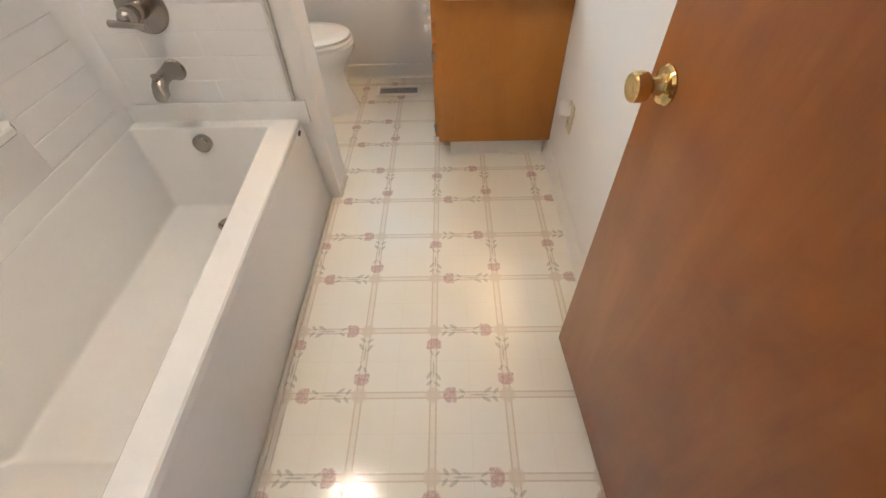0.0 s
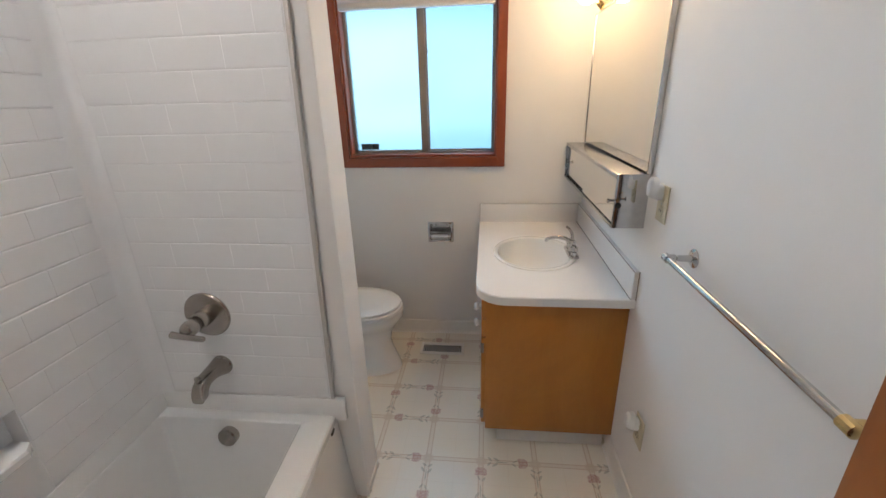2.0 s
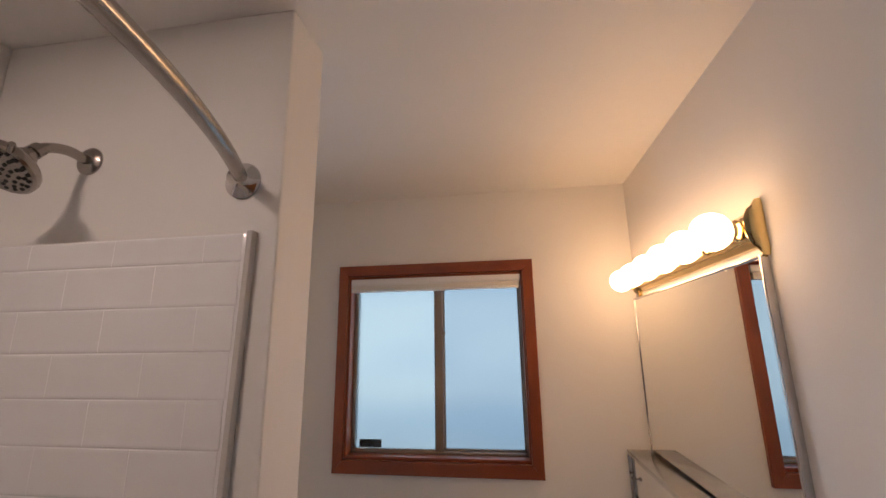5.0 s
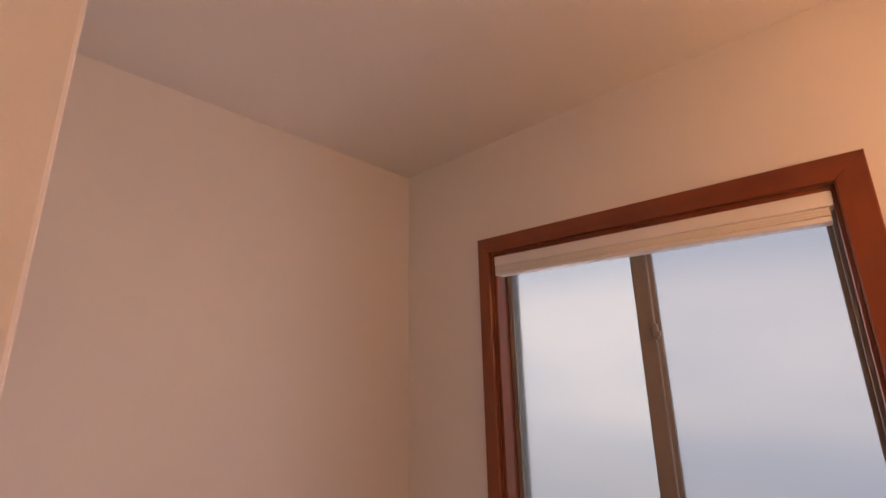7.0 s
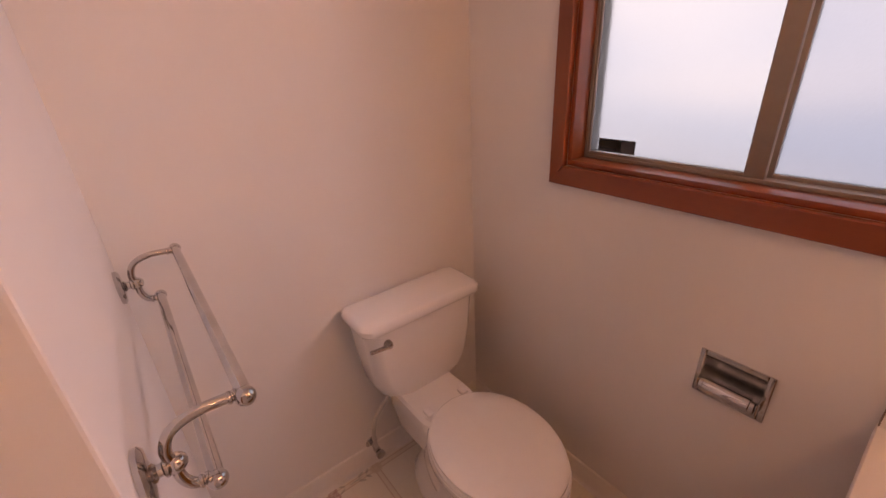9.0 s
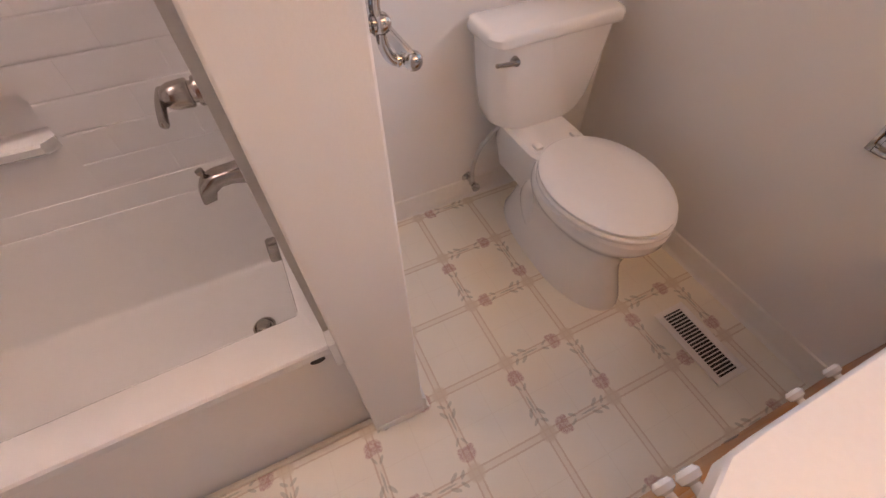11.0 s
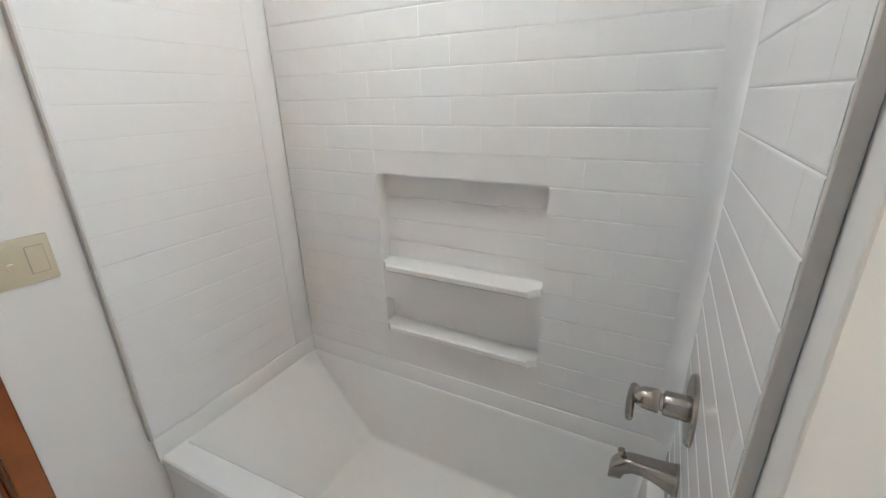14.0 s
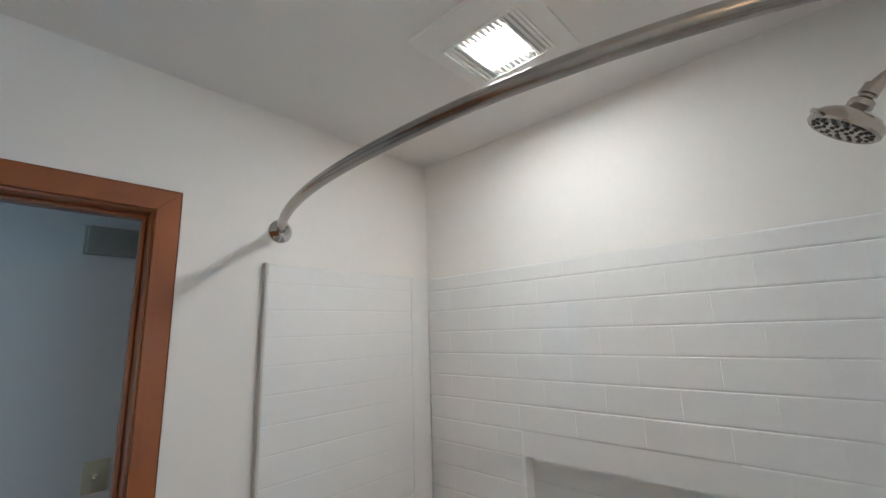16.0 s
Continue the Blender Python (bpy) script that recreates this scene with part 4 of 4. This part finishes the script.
KX, KY0, KY1, KZ0, KZ1 = 0.946, 1.788, 2.757, 1.062, 1.255
for nm, row in (("end_panel", (KX, KY0, KZ0, XR - 0.0005, KY0 + 0.004, KZ1)), ("end_panel", (KX, KY1 - 0.004, KZ0, XR - 0.0005, KY1, KZ1)), ("top", (KX, KY0 + 0.004, KZ1 - 0.004, XR - 0.0005, KY1 - 0.004, KZ1)),
                ("bottom", (KX, KY0 + 0.004, KZ0, XR - 0.0005, KY1 - 0.004, KZ0 + 0.004)), ("back", (XR - 0.006, KY0 + 0.004, KZ0 + 0.004, XR - 0.001, KY1 - 0.004, KZ1 - 0.004)),
                ("lip", (KX - 0.001, KY0 + 0.004, KZ1 - 0.016, KX + 0.002, KY1 - 0.004, KZ1 - 0.004)), ("lip", (KX - 0.001, KY0 + 0.004, KZ0 + 0.004, KX + 0.002, KY1 - 0.004, KZ0 + 0.012))):
    part(nm, boxes(row, bevel=0.0008), BRIGHT if nm == "end_panel" else STEEL, cab)
for y0, y1, x in ((KY0 + 0.005, 2.30, KX + 0.005), (2.24, KY1 - 0.02, KX + 0.013)):
    sd = part("sliding_door", boxes((x, y0, KZ0 + 0.006, x + 0.004, y1, KZ1 - 0.006)), MIRROR, cab, "sliding mirrored door", smooth=False)
    part("knob", lathe(bmesh.new(), (x, y0 + 0.03 if y0 < 2 else y1 - 0.03, 1.155), (-1, 0, 0), ((0, 0.005), (0.010, 0.004), (0.014, 0.008), (0.020, 0.008), (0.021, 0.0)), 16), CHROME, sd, "small chrome knob")
part("maker_mark", lathe(bmesh.new(), (KX + 0.014, KY0 - 0.0002, 1.145), (0, -1, 0), ((0, 0.011), (0.001, 0.011), (0.0012, 0.0)), 20), DARK, cab, "dark oval mark")

LZ = 1.948
light = thing("vanity_light", (XR, 2.22, LZ), "brass vanity light bar with six lit round bulbs", "vanity light")
LY0, LY1 = 1.765, 2.68
prof = ((0.0005, -0.062), (0.012, -0.060), (0.022, -0.045), (0.030, -0.040), (0.036, -0.026), (0.040, -0.012), (0.040, 0.012), (0.036, 0.026), (0.030, 0.040), (0.022, 0.045), (0.012, 0.060), (0.0005, 0.062))
bm = bmesh.new()
ring_loft(bm, [[(XR - d, y, LZ + dz * 0.72) for d, dz in prof] for y in (LY0 + 0.012, LY1 - 0.012)])
part("channel", bm, BRASS, light, "polished brass channel")
for y0, y1 in ((LY0, LY0 + 0.012), (LY1 - 0.012, LY1)):
    bm = bmesh.new()
    ring_loft(bm, [[(XR - max(d * f, 0.0005), y, LZ + dz * f) for d, dz in prof] for y, f in ((y0, 0.9), (y0 + 0.004, 1.08), (y1 - 0.004, 1.08), (y1, 0.95))])
    part("end_cap", bm, BRASS, light, "scalloped brass end cap")
for i in range(6):
    y = 1.806 + 0.161 * i
    part("socket", lathe(bmesh.new(), (XR - 0.038, y, LZ), (-1, 0, 0), ((0, 0.026), (0.006, 0.026), (0.010, 0.019), (0.022, 0.018), (0.022, 0.0))), BRASS, light)
    bm = bmesh.new()
    bmesh.ops.create_icosphere(bm, subdivisions=3, radius=0.046, matrix=Matrix.Translation((XR - 0.098, y, LZ)))
    part("bulb", bm, BULB, light, "lit round frosted bulb")

# ---- ceiling fan light ----
fan = thing("ceiling_fan_light", (-0.26, 0.75, H), "white square ceiling exhaust fan with a lit lens", "ceiling light")
FX0, FX1, FY0, FY1 = -0.415, -0.088, 0.590, 0.908
ix0, ix1, iy0, iy1 = -0.372, -0.168, 0.627, 0.860
part("cover", boxes((FX0, FY0, H - 0.012, ix0, FY1, H - 0.0005), (ix1, FY0, H - 0.012, FX1, FY1, H - 0.0005), (ix0, FY0, H - 0.012, ix1, iy0, H - 0.0005), (ix0, iy1, H - 0.012, ix1, FY1, H - 0.0005)), PLASTIC, fan, "white plastic cover", smooth=False)
lx0, lx1, ly0, ly1 = -0.328, -0.212, 0.684, 0.806
for row in ((ix0, iy0, ix0 + 0.007, iy1), (ix1 - 0.007, iy0, ix1, iy1), (ix0 + 0.007, iy0, ix1 - 0.007, iy0 + 0.007), (ix0 + 0.007, iy1 - 0.007, ix1 - 0.007, iy1)):
    part("lens_rim", boxes((row[0], row[1], H - 0.018, row[2], row[3], H - 0.004)), PLASTIC, fan, smooth=False)
part("lens", boxes((lx0, ly0, H - 0.016, lx1, ly1, H - 0.010), bevel=0.002), LED, fan, "glowing light diffuser")
part("grille_back", boxes((ix0 + 0.007, iy0 + 0.007, H - 0.004, ix1 - 0.007, iy1 - 0.007, H - 0.0005)), PLASTIC, fan, smooth=False)
for i in range(14):
    y = iy0 + 0.016 + i * (iy1 - iy0 - 0.032) / 13
    for x0, x1 in ((ix0 + 0.008, lx0 - 0.002), (lx1 + 0.002, ix1 - 0.008)) if ly0 - 0.006 < y < ly1 + 0.006 else ((ix0 + 0.008, ix1 - 0.008),):
        part("slat", boxes((x0, y - 0.0035, H - 0.015, x1, y + 0.0035, H - 0.004)), PLASTIC, fan, smooth=False)

# ---- toilet ----
TC = 2.38
toilet = thing("toilet", (-0.35, TC, 0), "white two-piece toilet with its lid closed", "toilet")


def egg(cx, front, backx, half, z, k=44, flat=0.0):
    """An egg-shaped loop: blunt at the back, long to the front (+x)."""
    out = []
    for i in range(k):
        t = 2 * math.pi * i / k
        c, s = math.cos(t), math.sin(t)
        x = cx + (front - cx) * c if c >= 0 else cx + (cx - backx) * math.copysign(abs(c) ** (0.75 if flat else 1.0), c)
        out.append((x, TC + half * math.copysign(abs(s) ** (0.85 if flat and c < 0 else 1.0), s), z))
    return out


bm = bmesh.new()
ring_loft(bm, [egg(-0.25, 0.006, -0.63, 0.132, 0.0, flat=1), egg(-0.25, 0.003, -0.63, 0.129, 0.018, flat=1), egg(-0.25, -0.010, -0.61, 0.118, 0.055, flat=1), egg(-0.25, -0.036, -0.585, 0.099, 0.125, flat=1), egg(-0.25, -0.050, -0.56, 0.090, 0.18, flat=1),
               egg(-0.25, -0.040, -0.54, 0.104, 0.235, flat=1), egg(-0.24, -0.010, -0.50, 0.140, 0.285), egg(-0.235, 0.020, -0.475, 0.170, 0.325), egg(-0.23, 0.032, -0.465, 0.181, 0.352), egg(-0.23, 0.033, -0.46, 0.182, 0.378), egg(-0.23, 0.026, -0.455, 0.175, 0.388)])
part("bowl", bm, PORCELAIN, toilet, "glossy white bowl and pedestal")
bm = bmesh.new()
ring_loft(bm, [rounded(-0.68, TC - 0.085, -0.40, TC + 0.085, 0.04, 0.20), rounded(-0.70, TC - 0.10, -0.38, TC + 0.10, 0.04, 0.31), rounded(-0.700, TC - 0.110, -0.37, TC + 0.110, 0.075, 0.36), rounded(-0.700, TC - 0.112, -0.37, TC + 0.112, 0.08, 0.392), rounded(-0.695, TC - 0.104, -0.378, TC + 0.104, 0.075, 0.404)])
part("tank_shelf", bm, PORCELAIN, toilet)
TK = TC + 0.014
bm = bmesh.new()
rows = []
for x0, x1, half, r, z in ((-0.69, -0.59, 0.13, 0.05, 0.406), (-0.70, -0.58, 0.175, 0.05, 0.425), (-0.71, -0.572, 0.198, 0.045, 0.48), (-0.715, -0.566, 0.210, 0.04, 0.58), (-0.717, -0.562, 0.222, 0.04, 0.710)):
    loop_t = []
    for x, y, _ in rounded(x0, TK - half, x1, TK + half, r, z, 6):
        bow = 0.045 * (1 - ((y - TK) / half) ** 2) if x > (x0 + x1) / 2 else 0.0
        loop_t.append((x + bow, y, z))
    rows.append(loop_t)
part("tank", ring_loft(bm, rows), PORCELAIN, toilet, "tapered white tank")
bm = bmesh.new()
rows = []
for g, z in ((-0.008, 0.712), (0.006, 0.715), (0.010, 0.722), (0.010, 0.740), (0.004, 0.749), (-0.006, 0.753)):
    half = 0.228 + g
    loop_t = []
    for k, (x, y, _) in enumerate(rounded(-0.72 + (0.004 - min(g, 0.004)), TK - half, -0.556 + g, TK + half, 0.03, z, 6)):
        loop_t.append((x + (0.050 * (1 - ((y - TK) / half) ** 2) if x > -0.63 else 0.0), y, z))
    rows.append(loop_t)
part("tank_lid", ring_loft(bm, rows), PORCELAIN, toilet)
bm = bmesh.new()
ring_loft(bm, [egg(-0.22, 0.026, -0.435, 0.182, 0.391), egg(-0.22, 0.030, -0.437, 0.186, 0.396), egg(-0.22, 0.030, -0.437, 0.186, 0.404), egg(-0.22, 0.024, -0.435, 0.181, 0.409)])
part("seat", bm, SEAT, toilet)
bm = bmesh.new()
ring_loft(bm, [egg(-0.22, 0.016, -0.432, 0.178, 0.412), egg(-0.22, 0.021, -0.435, 0.183, 0.416), egg(-0.22, 0.021, -0.435, 0.183, 0.424), egg(-0.22, 0.008, -0.428, 0.174, 0.430), egg(-0.22, -0.06, -0.38, 0.12, 0.433)])
part("lid", bm, SEAT, toilet, "closed white lid")
for s in (-1, 1):
    part("hinge_cap", boxes((-0.468, TC + s * 0.075 - 0.014, 0.403, -0.435, TC + s * 0.075 + 0.014, 0.416), bevel=0.005), SEAT, toilet)
    part("bolt_cap", lathe(bmesh.new(), (-0.36, TC + s * 0.108, 0.02), (0, 0, 1), ((0, 0.016), (0.010, 0.014), (0.016, 0.006), (0.016, 0.0)), 14), SEAT, toilet)
for s in (-1, 1):
    part("trapway", tube(bmesh.new(), curve_points(((-0.30, TC + s * 0.059, 0.06), (-0.40, TC + s * 0.067, 0.10), (-0.44, TC + s * 0.069, 0.20), (-0.40, TC + s * 0.071, 0.275), (-0.34, TC + s * 0.067, 0.25), (-0.30, TC + s * 0.057, 0.17)), 6), [0.030 + 0.012 * math.sin(math.pi * i / 30) for i in range(31)], 12), PORCELAIN, toilet)
LVY = TC - 0.146
lev = part("flush_lever", lathe(bmesh.new(), (-0.548, LVY, 0.672), (1, 0, 0), ((0, 0.014), (0.012, 0.013), (0.020, 0.010), (0.020, 0.0))), NICKEL, toilet, "brushed nickel flush lever")
part("lever_arm", tube(bmesh.new(), ((-0.533, LVY + 0.006, 0.672), (-0.531, LVY - 0.03, 0.674), (-0.533, LVY - 0.068, 0.677)), (0.009, 0.007, 0.006)), NICKEL, lev)
supply = thing("water_supply", (XL, 2.20, 0.10), "chrome angle stop with a braided hose to the toilet tank", "water valve")
part("flange", lathe(bmesh.new(), (XL + 0.0005, 2.20, 0.10), (1, 0, 0), ((0, 0.026), (0.004, 0.024), (0.006, 0.010), (0.006, 0.0))), CHROME, supply)
part("valve_body", lathe(bmesh.new(), (XL + 0.005, 2.20, 0.10), (1, 0, 0), ((0, 0.009), (0.03, 0.009), (0.032, 0.013), (0.055, 0.013), (0.058, 0.007), (0.064, 0.007), (0.064, 0.0))), CHROME, supply)
part("handle", lathe(bmesh.new(), (XL + 0.068, 2.20, 0.10), (1, 0, 0), ((0, 0.008), (0.002, 0.018), (0.012, 0.018), (0.014, 0.010), (0.014, 0.0)), 12), CHROME, supply)
part("hose", tube(bmesh.new(), curve_points(((XL + 0.045, 2.20, 0.112), (XL + 0.055, 2.192, 0.19), (XL + 0.078, 2.20, 0.29), (XL + 0.10, 2.235, 0.365), (XL + 0.105, 2.275, 0.410))), 0.008), SATIN, supply, "braided steel hose")

# ---- double towel rack on the partition ----
rack = thing("towel_rack", (-0.35, YP1, 1.09), "chrome double towel rack with ball ends", "towel rack")
RZ, RHI, RLO = 1.064, (0.124, 0.054), (0.068, -0.046)
for x in (-0.632, -0.046):
    base = part("base", lathe(bmesh.new(), (x, YP1 + 0.0005, RZ), (0, 1, 0), ((0, 0.037), (0.006, 0.037), (0.010, 0.032), (0.0115, 0.018), (0.0125, 0.011), (0.014, 0.012), (0.017, 0.008), (0.022, 0.008), (0.024, 0.012), (0.027, 0.012), (0.029, 0.008), (0.034, 0.008), (0.034, 0.0))), CHROME, rack, "round chrome base")
    part("ball", ball(bmesh.new(), (x, YP1 + 0.036, RZ), 0.0125), CHROME, base)
    part("arm", tube(bmesh.new(), curve_points(((x, YP1 + 0.034, RZ), (x, YP1 + 0.031, RZ + 0.022), (x, YP1 + 0.042, RZ + 0.045), (x, YP1 + 0.072, RZ + 0.056), (x, YP1 + RHI[0] - 0.004, RZ + RHI[1]))), 0.0068), CHROME, rack)
    part("arm", tube(bmesh.new(), curve_points(((x, YP1 + 0.034, RZ), (x, YP1 + 0.036, RZ - 0.026), (x, YP1 + 0.046, RZ - 0.044), (x, YP1 + RLO[0] - 0.004, RZ + RLO[1]))), 0.0068), CHROME, rack)
    for yy, zz in (RHI, RLO):
        part("ball_end", ball(bmesh.new(), (x + (0.010 if x > -0.3 else -0.006), YP1 + yy, RZ + zz), 0.0125), CHROME, rack)
        part("collar", lathe(bmesh.new(), (x, YP1 + yy - 0.020, RZ + zz), (0, 1, 0), ((0, 0.006), (0.002, 0.0085), (0.005, 0.0085), (0.007, 0.0065), (0.009, 0.0085), (0.012, 0.0085), (0.014, 0.0055), (0.014, 0.0)), 16), CHROME, rack)
for yy, zz in (RHI, RLO):
    part("bar", tube(bmesh.new(), ((-0.635, YP1 + yy, RZ + zz), (-0.042, YP1 + yy, RZ + zz)), 0.0092, 16), CHROME, rack)

# ---- paper holder ----
PX0, PX1, PZ0, PZ1 = 0.141, 0.300, 0.654, 0.786
paper = thing("paper_holder", (0.22, YW, 0.72), "recessed chrome toilet paper holder, empty", "paper holder")
for row in ((PX0, PZ0, PX0 + 0.014, PZ1), (PX1 - 0.014, PZ0, PX1, PZ1), (PX0 + 0.014, PZ1 - 0.014, PX1 - 0.014, PZ1), (PX0 + 0.014, PZ0, PX1 - 0.014, PZ0 + 0.014)):
    part("rim", boxes((row[0], YW - 0.006, row[1], row[2], YW - 0.0005, row[3]), bevel=0.002), CHROME, paper)
for row in ((PX0 + 0.0125, YW + 0.052, PZ0 + 0.0125, PX1 - 0.0125, YW + 0.058, PZ1 - 0.0125), (PX0 + 0.0125, YW - 0.002, PZ0 + 0.0125, PX0 + 0.015, YW + 0.052, PZ1 - 0.0125), (PX1 - 0.015, YW - 0.002, PZ0 + 0.0125, PX1 - 0.0125, YW + 0.052, PZ1 - 0.0125),
            (PX0 + 0.015, YW - 0.002, PZ1 - 0.015, PX1 - 0.015, YW + 0.052, PZ1 - 0.0125), (PX0 + 0.015, YW - 0.002, PZ0 + 0.0125, PX1 - 0.015, YW + 0.052, PZ0 + 0.015)):
    part("recess_side", boxes(row), STEEL, paper, smooth=False)
part("roller", lathe(bmesh.new(), (PX0 + 0.016, YW - 0.020, PZ0 + 0.042), (1, 0, 0), ((0, 0.008), (0.004, 0.016), (0.012, 0.017), (0.014, 0.021), (0.112, 0.021), (0.114, 0.017), (0.122, 0.016), (0.127, 0.008), (0.127, 0.0))), CHROME, paper)
for x in (PX0 + 0.012, PX1 - 0.018):
    part("ear", boxes((x, YW - 0.032, PZ0 + 0.028, x + 0.006, YW - 0.004, PZ0 + 0.062), bevel=0.003), CHROME, paper)
for x in (PX0 + 0.045, PX1 - 0.045):
    part("screw", lathe(bmesh.new(), (x, YW + 0.052, PZ0 + 0.095), (0, -1, 0), ((0, 0.004), (0.0015, 0.003), (0.0016, 0.0)), 10), DARK, paper)

# ---- floor register ----
RX0, RX1, RY0, RY1 = 0.094, 0.370, 2.498, 2.622
reg = thing("floor_register", (0.265, 2.56, 0), "cream floor heating register with brown slots", "floor vent")
for row in ((RX0, RY0, RX0 + 0.018, RY1), (RX1 - 0.018, RY0, RX1, RY1), (RX0 + 0.018, RY0, RX1 - 0.018, RY0 + 0.024), (RX0 + 0.018, RY1 - 0.024, RX1 - 0.018, RY1)):
    part("frame", boxes((row[0], row[1], 0.0003, row[2], row[3], 0.006), bevel=0.0015), TRIM, reg)
part("duct", boxes((RX0 + 0.018, RY0 + 0.024, 0.0002, RX1 - 0.018, RY1 - 0.024, 0.0012)), DARK, reg, smooth=False)
for i in range(20):
    x = RX0 + 0.026 + i * (RX1 - RX0 - 0.052) / 19
    part("slat", boxes((x - 0.0018, RY0 + 0.024, 0.0012, x + 0.0018, RY1 - 0.024, 0.005)), TRIM, reg, smooth=False)

# ---- window shade ----
shade = thing("cellular_blind", (0.13, YW + 0.02, 1.98), "raised white cellular window shade under its head rail", "blind")
part("head_rail", boxes((wx0 + 0.0145, YW - 0.012, 1.9865, wx1 - 0.0085, YW + 0.035, wz1 - 0.0145), bevel=0.004), PLASTIC, shade)
for i in range(3):
    part("fold", boxes((wx0 + 0.016, YW - 0.0105, 1.968 + i * 0.006, wx1 - 0.016, YW + 0.031, 1.9738 + i * 0.006), bevel=0.0012), FABRIC, shade)
part("bottom_rail", boxes((wx0 + 0.016, YW - 0.011, 1.955, wx1 - 0.016, YW + 0.032, 1.9675), bevel=0.003), PLASTIC, shade)

# ---- hallway wall ----
chime = thing("door_chime", (0.22, -1.05, 2.135), "plain grey-beige door chime box on the hallway wall", "door chime")
part("cover", boxes((0.11, -1.0495, 2.075, 0.318, -1.005, 2.195), bevel=0.006), GREIGE, chime)
part("base_plate", boxes((0.10, -1.0499, 2.07, 0.328, -1.04, 2.20), bevel=0.002), GREIGE, chime)
hsw = thing("hall_switch", (0.19, -1.05, 1.15), "almond switch plate on the hallway wall", "light switch")
part("plate", boxes((0.148, -1.0495, 1.09, 0.236, -1.043, 1.215), bevel=0.002), ALMOND, hsw)
part("toggle", boxes((0.186, -1.044, 1.145, 0.197, -1.032, 1.160), bevel=0.002), ALMOND, hsw)

# ---- moulded tiles of the surround ----
TH, TWD, ROWS = 0.0845, 0.204, 17
tile_data = {}


def tile(parent, axis, at, w, h, face, t=0.0025):
    """One raised tile face with soft edges; equal tiles share one mesh."""
    key = (axis, face, round(w, 3), round(h, 3), t)
    if key not in tile_data:
        ga, gc, b = 0.0001, 0.0003, 0.0054
        a0, a1, c0, c1 = -w / 2 + ga, w / 2 - ga, -h / 2 + gc, h / 2 - gc
        low, mid, top = [[(a0 + e * 0.03, c0 + e, d), (a1 - e * 0.03, c0 + e, d), (a1 - e * 0.03, c1 - e, d), (a0 + e * 0.03, c1 - e, d)] for e, d in ((0.0, 0.0), (b * 0.4, t * 0.75), (b, t))]
        bm = bmesh.new()
        ring_loft(bm, [[((d, a, c) if axis == "y" else (a, d, c)) if face > 0 else ((-d, a, c) if axis == "y" else (a, -d, c)) for a, c, d in ring] for ring in (low, mid, top)])
        tile_data[key] = mesh_of("tile", bm, TILE, smooth=False)
    ob = new("tile", tile_data[key])
    ob.parent = parent
    ob.location = at


for r in range(ROWS):
    z1 = SZ1 - 0.002 if r == 0 else SZ1 - 0.058 - (r - 1) * TH
    z0 = max(SZ1 - 0.058 - r * TH, SZ0 + 0.004)
    if z1 - z0 < 0.02:
        continue
    off = TWD / 2 * (r % 2)
    for c in range(-2, 8):
        y0, y1 = max(0.022, 0.243 + off + (c - 1) * TWD), min(1.436, 0.243 + off + c * TWD)
        if y1 - y0 < 0.02:
            continue
        pieces = [(y0, y1)]
        if z0 < NZ1 + 0.004:
            pieces = [(y0, min(y1, NY0 - 0.004)), (max(y0, NY1 + 0.004), y1)]
        for p0, p1 in pieces:
            if p1 - p0 > 0.02:
                tile(back_left if p1 <= NY0 else back_right if p0 >= NY1 else back_top, "y", (BX, (p0 + p1) / 2, (z0 + z1) / 2), p1 - p0, z1 - z0, 1)
    tile(near, "x", ((BX + 0.092) / 2, ST, (z0 + z1) / 2), -0.01 - BX - 0.102, z1 - z0, 1, 0.0009)
    for c in range(-1, 5):
        x0, x1 = max(BX + 0.056, -0.72 + off + c * TWD), min(-0.024 + panel_lean(z0), -0.72 + off + (c + 1) * TWD)
        if x1 - x0 > 0.02:
            tile(far, "x", ((x0 + x1) / 2, YP0 - ST, (z0 + z1) / 2), x1 - x0, z1 - z0, -1, 0.0016)
for r in range(6, 12):
    z1, z0 = min(SZ1 - 0.058 - r * TH, NZ1 - 0.003), max(SZ1 - 0.058 - (r + 1) * TH, 0.952)
    if z1 - z0 > 0.02:
        tile(niche, "y", (XL - 0.035, (NY0 + NY1) / 2, (z0 + z1) / 2), NY1 - NY0 - 0.004, z1 - z0, 1)
